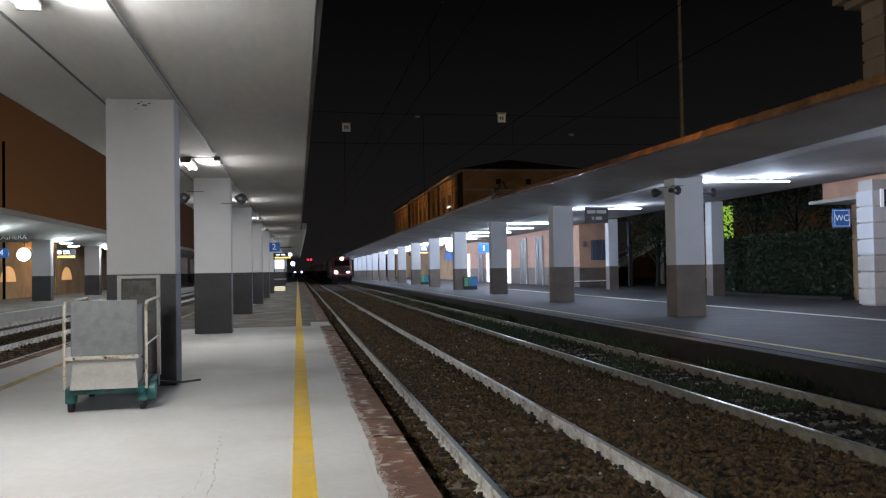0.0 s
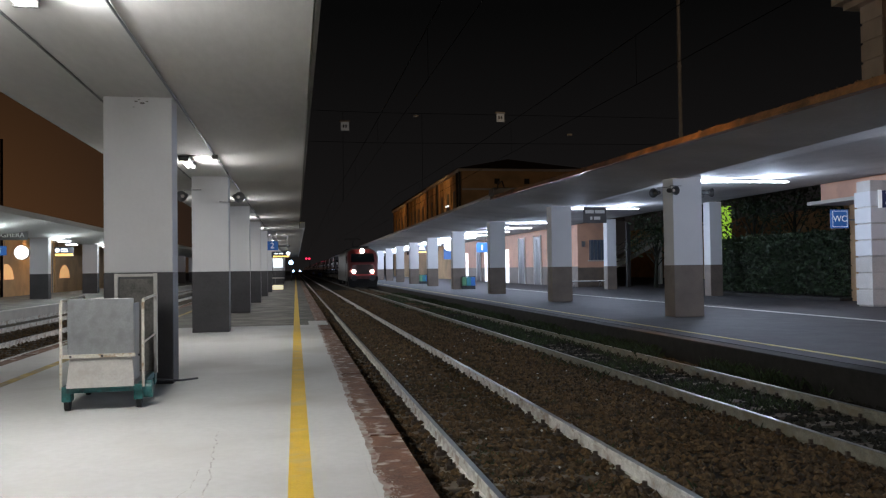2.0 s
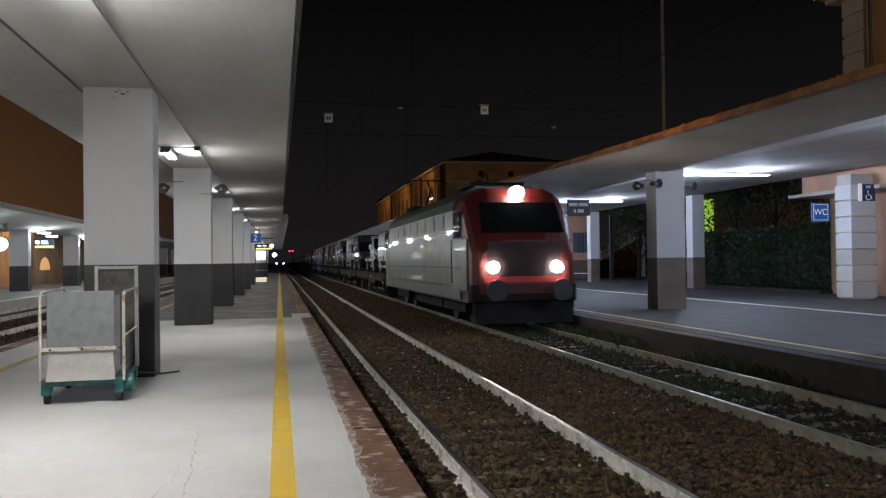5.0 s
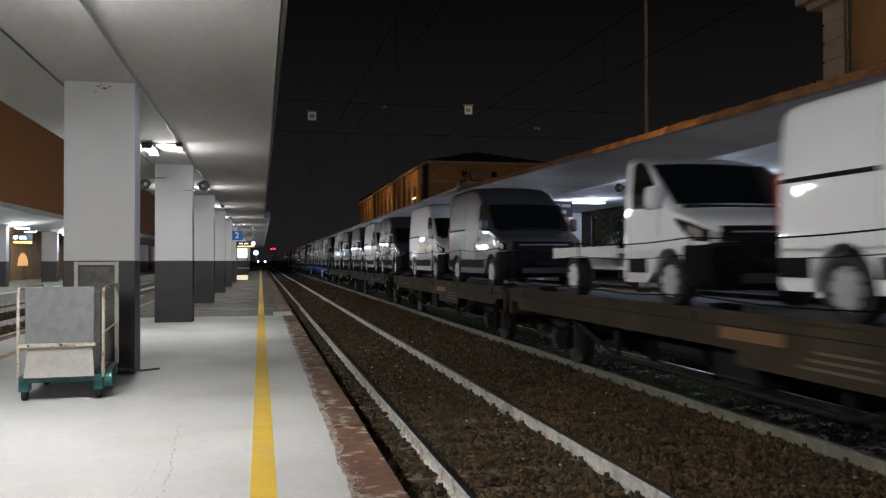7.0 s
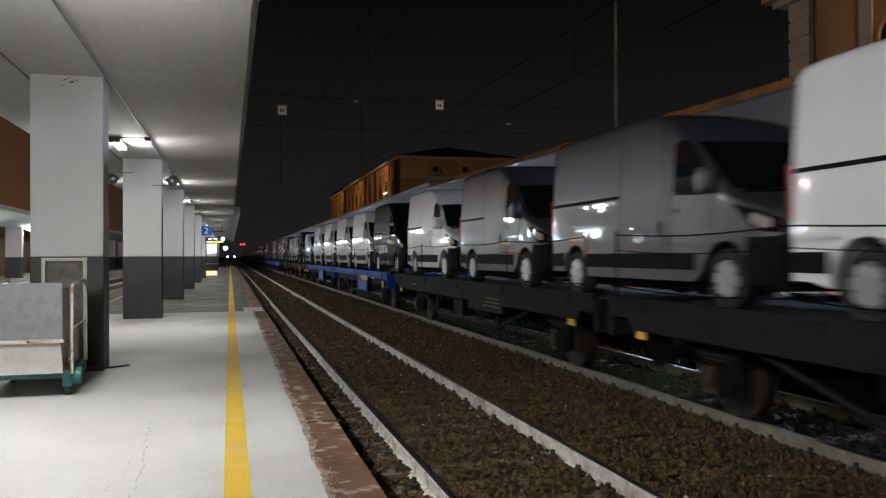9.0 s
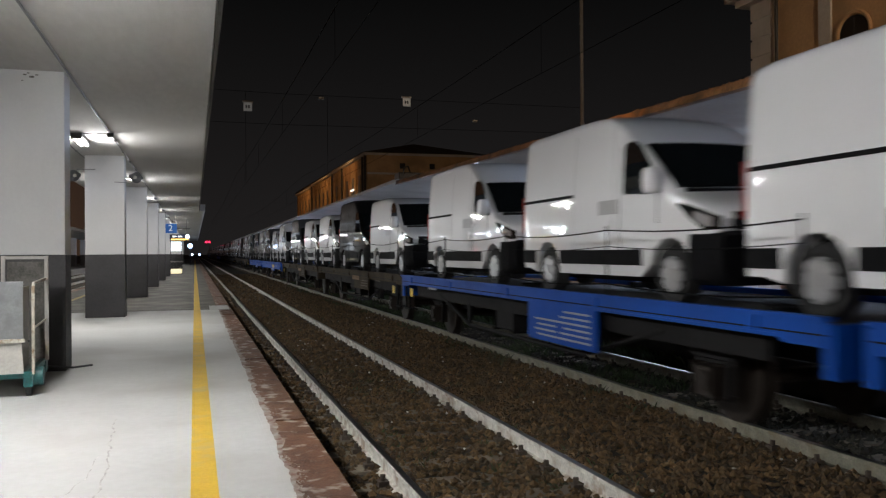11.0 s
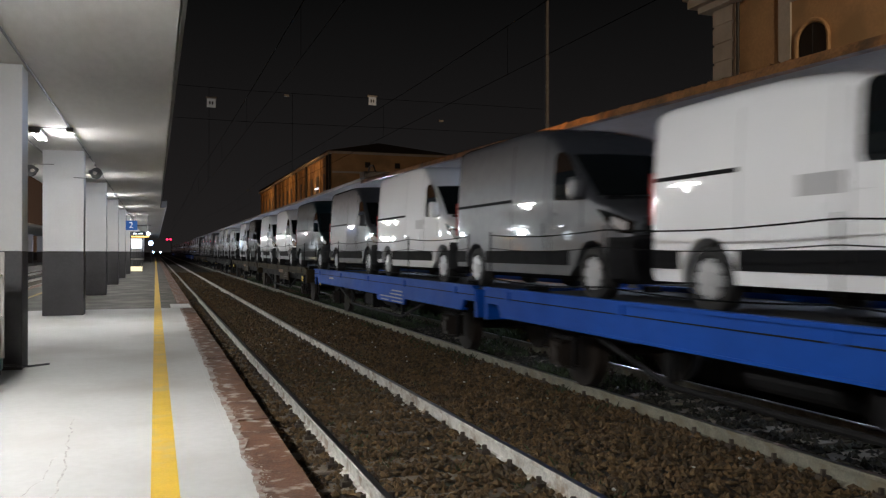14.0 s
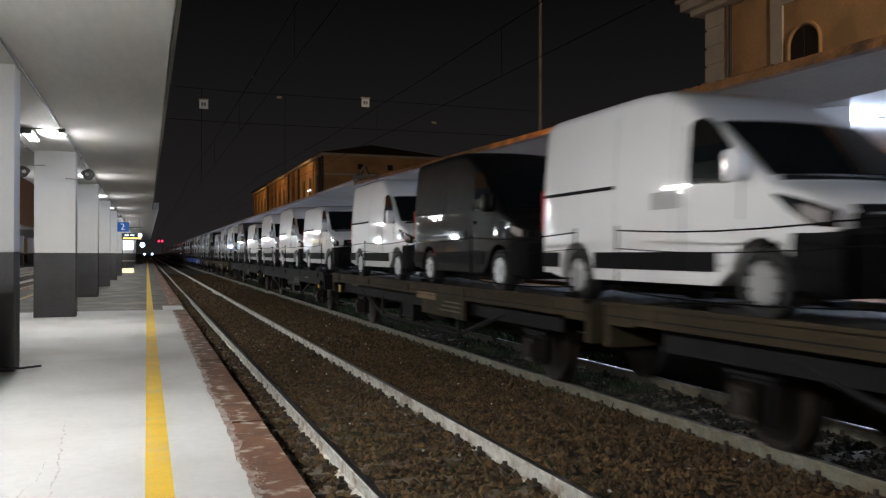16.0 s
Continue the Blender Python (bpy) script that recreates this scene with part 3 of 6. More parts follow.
joined("sleepers", vs, fs, M["sleeper"], "rows of weathered concrete sleepers further down the tracks", "sleepers")


def weeds(name, spots, label):
    vs, fs = [], []
    for x0, x1, y0, y1, n, h in spots:
        for _ in range(n):
            cx, cy = rng.uniform(x0, x1), rng.uniform(y0, y1)
            if noise.noise((cx * 0.9, cy * 0.35, 3.0)) < -0.05:
                continue
            for _ in range(6):
                a, l, w = rng.uniform(0, 6.28), h * rng.uniform(0.4, 1.2), rng.uniform(0.006, 0.016)
                dx, dy = math.cos(a), math.sin(a)
                bx, by = cx + rng.normal(0, 0.03), cy + rng.normal(0, 0.03)
                k = len(vs)
                vs += [(bx - dy * w, by + dx * w, -0.18), (bx + dy * w, by - dx * w, -0.18), (bx + dx * l * 0.35, by + dy * l * 0.35, -0.18 + l * 0.7), (bx + dx * l * 0.7, by + dy * l * 0.7, -0.18 + l)]
                fs += [(k, k + 1, k + 2), (k + 1, k + 3, k + 2)]
    return joined(name, vs, fs, M["weed"], label, "weeds")


weeds("track_weeds", [(R2[0] + 0.08, R2[1] - 0.08, 10, 60, 2600, 0.15), (R2[1] + 0.1, FX - 0.02, 9, 60, 2600, 0.28), (R2[0] - 0.5, R2[0] - 0.08, 8, 50, 260, 0.14), (R1[1] + 0.1, R1[1] + 0.5, 5, 30, 60, 0.12), (R1[0] + 0.2, R1[1] - 0.2, 5, 30, 420, 0.08), (R1[1] + 0.2, R2[0] - 0.3, 6, 30, 260, 0.07)], "dark green weeds growing between rails and far platform")

# ---- platform surface ----
def ragged_strip(name, x_in, x_out, amp, y0, y1, z, mat, label, category, step=0.05):
    bm = bmesh.new()
    prev = None
    for k in range(int((y1 - y0) / step) + 1):
        y = y0 + k * step
        o = x_out + amp * (noise.noise((y * 2.2, 1.7, 0)) + 0.7 * noise.noise((y * 9.0, 4.2, 0)) + 0.4 * noise.noise((y * 24.0, 8.0, 0)))
        cur = (bm.verts.new((x_in, y, z)), bm.verts.new((max(o, x_in + 0.01), y, z)))
        if prev:
            bm.faces.new((prev[0], prev[1], cur[1], cur[0]))
        prev = cur
    r = bmesh.ops.extrude_face_region(bm, geom=bm.faces[:])
    for v in [g for g in r["geom"] if isinstance(g, bmesh.types.BMVert)]:
        v.co.z += 0.003
    bmesh.ops.recalc_face_normals(bm, faces=bm.faces[:])
    return structure(link(name, bm, mat), label, category)


ragged_strip("chipped_paint", PX1 - 0.36, PX1 - 0.30, 0.06, 3, 22.9, FLAT - 0.003, M["worn_edge"], "chipped grey paint edge lapping over the red stone", "worn paint")
ragged_strip("paint_margin", PX1 - 0.40, PX1 - 0.350, 0.024, 3, 22.9, FLAT + 0.001, M["platform"], "ragged edge of the pale platform coating", "worn paint")

vs, fs = [], []
for _ in range(2600):
    y = 4.2 + 14 * rng.uniform(0, 1) ** 1.6
    x = PX1 - 0.355 + abs(rng.normal(0, 0.075))
    if x > PX1 - 0.02 or noise.noise((y * 1.3, x * 5, 6.0)) < -0.15:
        continue
    w, l, k = rng.uniform(0.003, 0.012), rng.uniform(0.004, 0.022), len(vs)
    vs += [(x - w, y, FLAT - 0.001), (x, y - l, FLAT - 0.001), (x + w * rng.uniform(0.3, 1.2), y + l * rng.uniform(-0.3, 0.3), FLAT - 0.001), (x + w * 0.2, y + l, FLAT - 0.001)]
    fs.append((k, k + 1, k + 2, k + 3))
joined("paint_flakes", vs, fs, M["worn_edge"], "loose pale paint flakes on the red edge stones", "paint flakes")


def crack(pts, w, label):
    bm = bmesh.new()
    prev = None
    n = len(pts)
    for i in range((n - 1) * 14 + 1):
        q = i / 14
        k = min(int(q), n - 2)
        a, b = Vector(pts[k]), Vector(pts[k + 1])
        p = a.lerp(b, q - k)
        j = 0.035 * noise.noise((p.y * 6, p.x, 0.5))
        hw = w * (0.4 + 0.6 * abs(noise.noise((p.y * 11, 2.0, p.x))))
        cur = (bm.verts.new((p.x + j - hw, p.y, FLAT + 0.002)), bm.verts.new((p.x + j + hw, p.y, FLAT + 0.002)))
        if prev:
            bm.faces.new((prev[0], prev[1], cur[1], cur[0]))
        prev = cur
    return structure(link("platform_crack", bm, M["crack"]), label, "crack")


M["crack_dark"] = material("dark_plaster_chip", (0.16, 0.15, 0.14), 0.9, var=0.3, scale=20)
M["crack"] = material("dusty_crack", (0.50, 0.49, 0.465), 0.8, var=0.3, scale=9)
crack([(-0.62, 5.4, 0), (-0.60, 6.2, 0), (-0.68, 7.0, 0), (-0.72, 8.0, 0)], 0.012, "fine wandering crack in the platform concrete")
crack([(-0.9, 5.3, 0), (-0.72, 5.9, 0), (-0.70, 6.6, 0)], 0.008, "fine wandering crack in the platform concrete")
structure(link("paving_patch", box(0.36, PX1 - 0.05, 22.9, 24.6, FLAT - 0.01, FLAT + 0.002), M["platform"]), "pale concrete patch beside the platform edge", "paving")
structure(link("paving_strip", box(14.6, 14.85, -12, 58, FLAT, FLAT + 0.004), M["stone"]), "pale paving strip along the far platform", "paving")

for dx, dz, w in ((-0.02, 0.05, 0.020), (0.06, 0.07, 0.030), (0.12, 0.05, 0.018), (-0.05, 0.13, 0.012), (0.02, 0.03, 0.015)):
    part("chipped_spot", box(dx - w, dx + w, -0.254, -0.249, CZ - FLAT - dz - w * 0.8, CZ - FLAT - dz), M["crack_dark"], lp, "dark chip in the plaster", bevel=0.002)

# ---- luggage cart ----
# stained sheet, its colour also darkened for the shadow inside the cart
M["stained"] = material("stained_shaded_sheet", (0.10, 0.095, 0.085), 0.6, 0.3, var=0.4, scale=6)


def luggage_cart(m):
    t = thing("luggage_cart", "old teal luggage cart with dented galvanised panels beside the pillar", "luggage cart", m)
    W, D = 0.82, 1.5
    fr = box(0, W, 0, 0.05, 0.20, 0.27)
    for b in ((0, W, D - 0.05, D, 0.20, 0.27), (0, 0.05, 0.05, D - 0.05, 0.20, 0.27), (W - 0.05, W, 0.05, D - 0.05, 0.20, 0.27)):
        box(*b, bm=fr)
    part("base_frame", fr, M["teal"], t, "chipped teal steel frame")
    part("floor_sheet", box(0.05, W - 0.05, 0.05, D - 0.05, 0.235, 0.265), M["galv_light"], t)
    # front panel: upper galvanised sheet, lower scuffed sheet that bends outwards
    part("upper_panel", box(0.06, W - 0.08, 0.005, 0.02, 0.60, 1.22), M["galv"], t, "dull galvanised sheet", bevel=0.004)
    bm = bmesh.new()
    rows = []
    for k in range(9):
        q = k / 8
        flare = 0.05 * (q ** 2)
        rows.append([bm.verts.new((0.085 - 0.03 * q + u * (W - 0.185 + 0.06 * q), 0.0 - flare, 0.60 - 0.34 * q)) for u in (0, 0.5, 1)])
    for a, b in zip(rows, rows[1:]):
        for i in range(2):
            bm.faces.new((a[i], a[i + 1], b[i + 1], b[i]))
    r = bmesh.ops.extrude_face_region(bm, geom=bm.faces[:])
    for v in [g for g in r["geom"] if isinstance(g, bmesh.types.BMVert)]:
        v.co.y += 0.012
    bmesh.ops.recalc_face_normals(bm, faces=bm.faces[:])
    part("lower_panel", bm, M["galv_light"], t, "scuffed pale sheet, flared at the foot")
    bar = part("cross_bar", box(0.0, W - 0.06, -0.035, -0.012, 0.58, 0.62), M["cart_tube"], t, "cream steel bar", bevel=0.004)
    for x in (0.10, 0.42, 0.80):
        part("bolt", cyl((x, -0.05, 0.60), (x, -0.034, 0.60), 0.012), M["dark_metal"], bar)
    # side hoops
    for x in (-0.012, W + 0.012):
        hoop = part("side_hoop", tube([(x, 0.03, 0.24), (x, 0.03, 1.14), (x, 0.08, 1.20), (x, D * 0.86, 1.22), (x, D * 0.9, 1.18), (x, D * 0.9, 0.24)], 0.016), M["cart_tube"], t, "chipped cream tube hoop", smooth=True)
        part("hoop_rung", tube([(x, 0.03, 0.72), (x, D * 0.9, 0.74)], 0.011), M["cart_tube"], hoop)
    # inner box, standing taller at the back
    part("inner_side", box(W - 0.13, W - 0.115, 0.10, D * 0.5, 0.27, 1.15), M["galv_light"], t, "bent inner sheet")
    part("back_panel", box(0.42, 0.82, D - 0.30, D - 0.285, 0.27, 1.42), M["stained"], t, "tall stained back sheet, darkened for its shadow")
    for x in (0.38, 0.84):
        part("back_post", box(x - 0.022, x + 0.022, D - 0.32, D - 0.27, 0.25, 1.49), M["galv_light"], t, "worn grey post", bevel=0.006)
    part("back_rail", box(0.38, 0.84, D - 0.31, D - 0.28, 1.45, 1.485), M["galv_light"], t)
    for x in (0.04, W - 0.04):
        for y in (0.12, D - 0.2):
            fork = part("fork", box(x - 0.05, x + 0.05, y - 0.09, y + 0.09, 0.10, 0.24), M["teal"], t, "teal wheel fork", bevel=0.015)
            part("wheel", cyl((x - 0.025, y, 0.085), (x + 0.025, y, 0.085), 0.085, seg=18), M["rubber"], fork, "black rubber wheel")
    part("drum", cyl((W - 0.02, 0.16, 0.20), (W + 0.10, 0.16, 0.20), 0.10, seg=20), M["teal"], t, "teal brake drum", bevel=0.01)
    part("drawbar", tube([(W * 0.8, D - 0.1, 0.16), (W + 0.25, D + 0.35, 0.06), (W + 0.45, D + 0.75, 0.03)], 0.014), M["dark_metal"], t, "drawbar lying on the ground")
    return t


luggage_cart(pose(-2.49, 9.48, FLAT, 0, 0, 3))

# ---- under our canopy: conduits, boxes, loudspeakers ----
for x in (-1.57, -2.56):
    c = thing("ceiling_conduit", "grey electric conduit running along the canopy ceiling", "conduit", group="ceiling conduits")
    part("pipe", tube([(x, -12, CZ - 0.018), (x, 120, CZ - 0.018)], 0.014), M["conduit"], c)
    for k in range(0, 5):
        y = LAMP_Y - 0.75 + 9.45 * k
        z = CZ - 0.03
        jb = part("junction_box", box(x - 0.06, x + 0.06, y - 0.06, y + 0.06, z - 0.06, z + 0.02), M["conduit"], c, bevel=0.008)
        if x > -2:
            part("branch_pipe", tube([(x, y, z), (-2.1, y, z)], 0.012), M["conduit"], c)
        for j in range(4):
            part("saddle", box(x - 0.025, x + 0.025, y + 1.0 + 2.0 * j, y + 1.03 + 2.0 * j, z - 0.01, z + 0.03), M["conduit"], c)


def loudspeaker(m):
    t = thing("loudspeaker", "dark horn loudspeaker bracketed to a pillar", "loudspeaker", m, group="loudspeakers")
    bm = bmesh.new()
    rings = []
    for y, r in ((0.0, 0.055), (-0.08, 0.06), (-0.16, 0.085), (-0.22, 0.125), (-0.245, 0.135), (-0.245, 0.122), (-0.18, 0.075), (-0.10, 0.03)):
        rings.append([bm.verts.new((r * math.cos(a), y, r * math.sin(a))) for a in [2 * math.pi * k / 20 for k in range(20)]])
    for a, b in zip(rings, rings[1:]):
        for i in range(20):
            bm.faces.new((a[i], b[i], b[(i + 1) % 20], a[(i + 1) % 20]))
    bm.faces.new(rings[0])
    bm.faces.new(rings[-1])
    bmesh.ops.recalc_face_normals(bm, faces=bm.faces[:])
    part("horn", bm, M["conduit_dark"], t, smooth=True)
    part("driver", cyl((0, 0, 0), (0, 0.11, 0), 0.065, seg=16), M["conduit_dark"], t)
    part("plug", cyl((0, -0.16, 0), (0, -0.10, 0), 0.04, seg=14), M["galv_light"], t, "pale centre plug")
    part("bracket", tube([(0, 0.02, 0.0), (0, 0.02, 0.14), (0.42, 0.02, 0.14)], 0.009), M["conduit"], t)
    return t


M["conduit_dark"] = material("dark_grey_horn", (0.07, 0.07, 0.072), 0.5, var=0.2)
loudspeaker(pose(-2.66, 20.9, 3.70, 8, 0, -10))
loudspeaker(pose(-1.42, 20.9, 3.68, 8, 0, 22) @ Matrix.Rotation(math.pi, 4, "Y"))
loudspeaker(pose(10.42, 22.4, 3.95, 5, 0, -50))
loudspeaker(pose(10.70, 22.1, 3.99, 5, 0, 10))
loudspeaker(pose(12.02, 22.6, 3.98, 5, 0, 30) @ Matrix.Rotation(math.pi, 4, "Y"))


# ---- signs, boards and clocks ----
UP = Matrix.Rotation(math.pi / 2, 4, "X")


def hung_sign(x0, x1, y, z0, z1, mat, label, name="sign", hang=4.0, cat="sign"):
    t = thing(name, label, cat, pose((x0 + x1) / 2, y, z0))
    w, h = (x1 - x0) / 2, z1 - z0
    part("panel", box(-w, w, -0.03, 0.03, 0, h), mat, t, bevel=0.006)
    for s in (-0.7, 0.7):
        part("hanger", cyl((s * w, 0, h), (s * w, 0, hang - z0), 0.012), M["conduit"], t)
    return t, w, h


def bars(t, rows, mat, y=-0.035):
    for x0, x1, z0, z1 in rows:
        part("writing_bar", box(x0, x1, y, y + 0.006, z0, z1), mat, t, "bar of writing too small to read")


s, w, h = hung_sign(-1.76, -1.04, 52, 3.10, 3.66, M["blue_sign"], "blue platform number sign hanging under the canopy", hang=4.22)
words("2", 0.52, M["white_sign"], s, Matrix.Translation((0, -0.036, h / 2)) @ UP)
part("cross_arm", box(-0.75, 1.1, -0.02, 0.02, 0.24, 0.29), M["dark_metal"], s)
b, w, h = hung_sign(-1.62, -0.34, 58, 2.72, 3.16, M["board_dark"], "departure board with an amber text line", "departure_board", 4.22, "display board")
bars(b, [(-0.55, 0.55, 0.06, 0.14)], M["amber"])
bars(b, [(-0.45, -0.2, 0.26, 0.34), (-0.1, 0.15, 0.26, 0.34)], M["board_white"])
part("dial", cyl((0.5, -0.05, 0.30), (0.5, -0.03, 0.30), 0.13, seg=20), M["clock_face"], b, "round lit dial")
M["arch_glow2"] = material("pale_yellow_panel", (0.7, 0.65, 0.45), 0.6, emit=(1.0, 0.9, 0.6), emit_power=0.7)
st = thing("notice_stand", "lit notice stand with white panels on the platform", "notice stand", pose(-1.35, 65, FLAT - 0.012))
for x in (-0.4, 0.4):
    part("leg", box(x - 0.03, x + 0.03, -0.03, 0.03, 0, 2.5), M["dark_metal"], st)
part("upper_panel", box(-0.38, 0.38, -0.03, 0.03, 1.75, 2.45), M["board_white"], st, "lit white notice panel")
part("seat", box(-0.5, 0.5, -0.2, 0.2, 0.9, 1.0), M["galv_light"], st)
part("lower_panel", box(-0.42, 0.42, -0.03, 0.03, 0.05, 0.4), M["arch_glow2"], st, "lit pale yellow panel")


def clock(x, y, z, r, top, label):
    t = thing("station_clock", label, "clock", pose(x, y, z))
    part("case", cyl((0, -0.09, 0), (0, 0.09, 0), r * 1.06, seg=32), M["dark_metal"], t)
    part("dial", cyl((0, -0.10, 0), (0, -0.088, 0), r, seg=32), M["clock_face"], t, "lit white dial")
    part("hanger", cyl((0, 0, r), (0, 0, top - z), 0.02), M["dark_metal"], t)
    return t


clock(-14.34, 47, 2.99, 0.36, 4.3, "round lit station clock hanging under the canopy")
clock(12.95, 69, 3.74, 0.42, 4.6, "round lit station clock hanging under the far canopy")
s, w, h = hung_sign(-16.05, -14.05, 47, 3.66, 4.18, M["name_sign"], "black station name board with grey capital letters", "name_board", 4.4)
words("VOGHERA", 0.36, M["name_letters"], s, Matrix.Translation((0, -0.036, h / 2)) @ UP)
s, w, h = hung_sign(-15.95, -15.2, 47.3, 2.85, 3.35, M["blue_sign"], "blue platform number sign hanging under the canopy", hang=4.3)
words("4", 0.46, M["white_sign"], s, Matrix.Translation((0, -0.036, h / 2)) @ UP)
for y in (58, 75, 92):
    b, w, h = hung_sign(-15.7, -14.5, y, 2.95, 3.62, M["board_dark"], "departure board with an amber text line", "departure_board", 4.4, "display board")
    bars(b, [(-0.55, 0.55, 0.06, 0.20)], M["amber"])
    bars(b, [(-0.2, 0.25, 0.32, 0.40), (-0.2, 0.2, 0.46, 0.54)], M["board_white"])
    part("dial", cyl((-0.42, -0.05, 0.44), (-0.42, -0.03, 0.44), 0.13, seg=20), M["clock_face"], b, "round lit dial")
s, w, h = hung_sign(12.36, 13.42, 34, 3.72, 4.42, M["name_sign"], "black warning sign with two lines of writing hanging under the canopy", "warning_sign", 4.5)
bars(s, [(-0.44, -0.05, 0.42, 0.56), (0.0, 0.44, 0.42, 0.56), (-0.22, -0.12, 0.14, 0.28), (-0.05, 0.24, 0.14, 0.28)], M["name_letters"])
s, w, h = hung_sign(13.4, 14.2, 60, 3.0, 3.72, M["blue_sign"], "small blue sign hanging under the far canopy", hang=4.6)
bars(s, [(-0.05, 0.05, 0.15, 0.55)], M["white_sign"])
b, w, h = hung_sign(11.7, 13.5, 83, 3.4, 4.3, M["board_dark"], "departure board hanging under the far canopy", "departure_board", 4.6, "display board")
bars(b, [(-0.8, 0.8, 0.08, 0.2)], M["amber"])
bars(b, [(-0.1, 0.5, 0.4, 0.5), (-0.1, 0.4, 0.58, 0.68)], M["board_white"])
s, w, h = hung_sign(12.55, 13.75, 69.3, 2.6, 3.9, M["blue_sign"], "blue information panel behind the clock", hang=4.6)

# ---- far lights down the line ----
for x, y, z, r, m, lab in ((-0.62, 120, 2.98, 0.32, "blue_lamp", "bright blue-white lamp far down the platform"), (-0.67, 250, 1.68, 0.28, "blue_lamp", "small white lamp far down the line"), (1.34, 250, 1.66, 0.28, "blue_lamp", "small white lamp far down the line")):
    t = thing("distant_lamp", lab, "lamp", pose(x, y, -0.35 if y > 200 else FLAT - 0.012))
    base = -0.35 if y > 200 else FLAT - 0.012
    part("pole", cyl((0, 0.1, 0), (0, 0.1, z - base), 0.06), M["dark_metal"], t)
    bm = bmesh.new()
    bmesh.ops.create_uvsphere(bm, u_segments=14, v_segments=8, radius=r, matrix=Matrix.Translation((0, 0, z - base)))
    part("globe", bm, M[m], t, smooth=True)
sig = thing("railway_signal", "two red signal lights on a dark mast", "signal", pose(4.3, 250, -0.35))
part("mast", cyl((0, 0.2, 0), (0, 0.2, 6.4), 0.1), M["dark_metal"], sig)
for x in (-1.1, -0.2):
    hd = part("signal_head", box(x - 0.45, x + 0.45, -0.1, 0.25, 5.1, 6.3), M["dark_metal"], sig)
    part("lens", cyl((x, -0.2, 5.7), (x, -0.11, 5.7), 0.30, seg=18), M["red_lamp"], hd, "glowing red lens")
sig2 = thing("shunting_signal", "small red signal light beyond the side platform", "signal", pose(-20.6, 90, -0.35))
part("post", cyl((0, 0.1, 0), (0, 0.1, 2.6), 0.06), M["dark_metal"], sig2)
part("lens", cyl((0, -0.08, 2.15), (0, 0, 2.15), 0.26, seg=16), M["red_lamp"], sig2, "glowing red lens")

# ---- platform on the other side ----
structure(link("side_platform", box(-19.0, -11.95, 20, 260, -0.35, FLAT), M["old_paving"]), "old stained platform beyond the yard tracks", "platform")
structure(link("side_platform_edge", box(-11.95, -11.6, 20, 260, -0.35, FLAT + 0.004), M["stone"]), "pale stone edge of the side platform", "kerb")
structure(link("side_canopy", prism([(-18.3, 4.42), (-15.6, 4.0), (-14.8, 4.0), (-12.1, 4.45), (-12.1, 4.72), (-18.3, 4.72)], "y", 20, 200), M["soffit"]), "concrete canopy over the side platform", "canopy")
sp = pillar(1.05, 0.6, 3.70, 1.50, M["plaster"], M["dark_dado"], "white plastered pillar with a dark base on the side platform", "side platform pillars")
sp.matrix_basis = pose(-15.2, 53.2, FLAT)
for k in [-1] + list(range(1, 9)):
    copy_thing(sp, pose(-15.2, 53.2 + 12.4 * k, FLAT))


def disc_lamp(m):
    t = thing("disc_lamp", "round white ceiling lamp under the side canopy", "ceiling lamp", m, group="side platform lamps")
    part("rim", cyl((0, 0, 0.0), (0, 0, 0.10), 0.42, seg=24), M["conduit"], t)
    part("diffuser", cyl((0, 0, -0.05), (0, 0, 0.0), 0.36, seg=24, r2=0.40), M["tube_cool"], t, "glowing white diffuser")
    return t


for k in range(8):
    y = 50.0 + 6.2 * k
    disc_lamp(pose(-15.2 + 0.55 * (1 if k % 2 else -1), y, 3.93))
for k in range(5):
    point_lamp("disc_light", (-14.6, 42 + 12.4 * k, 3.55), 360, (0.85, 0.97, 1.0), 0.3)
# ochre goods shed with glowing arches
shed = thing("goods_shed", "low ochre shed lit by orange lamps with glowing arches for a kiosk", "building")
part("wall", box(-34, -25, 40, 190, -0.36, 5.2), M["ochre"], shed)
part("roof", prism([(-35, 5.2), (-24.4, 5.2), (-24.4, 5.4), (-29.5, 7.2), (-35, 5.6)], "y", 39, 191), M["roof"], shed, "dark low roof")
M["arch_glow"] = material("warm_kiosk_glow", (0.8, 0.5, 0.25), 0.6, emit=(1.0, 0.5, 0.18), emit_power=0.55)
# glowing half discs on the wall replace the lit top of a small kiosk
for y in (77.5, 96):
    pts = [(-24.97, y - 1.9, 1.38), (-24.97, y + 1.9, 1.38)] + [(-24.97, y + 1.9 * math.cos(a), 1.4 + 1.35 * math.sin(a)) for a in [math.pi * k / 12 for k in range(13)]]
    part("arched_doorway", slab_plate(pts, (1, 0, 0), 0.03), M["arch_glow"], shed, "glowing arch standing in for a lit kiosk top")
for y in (62, 88):
    part("shutter", box(-25.0, -24.93, y - 1.4, y + 1.4, 0.0, 2.6), M["door_grey"], shed, "dark shutter")
for k in range(8):
    part("pilaster", box(-25.0, -24.85, 44 + 16 * k, 44.6 + 16 * k, -0.3, 5.1), M["ochre"], shed)
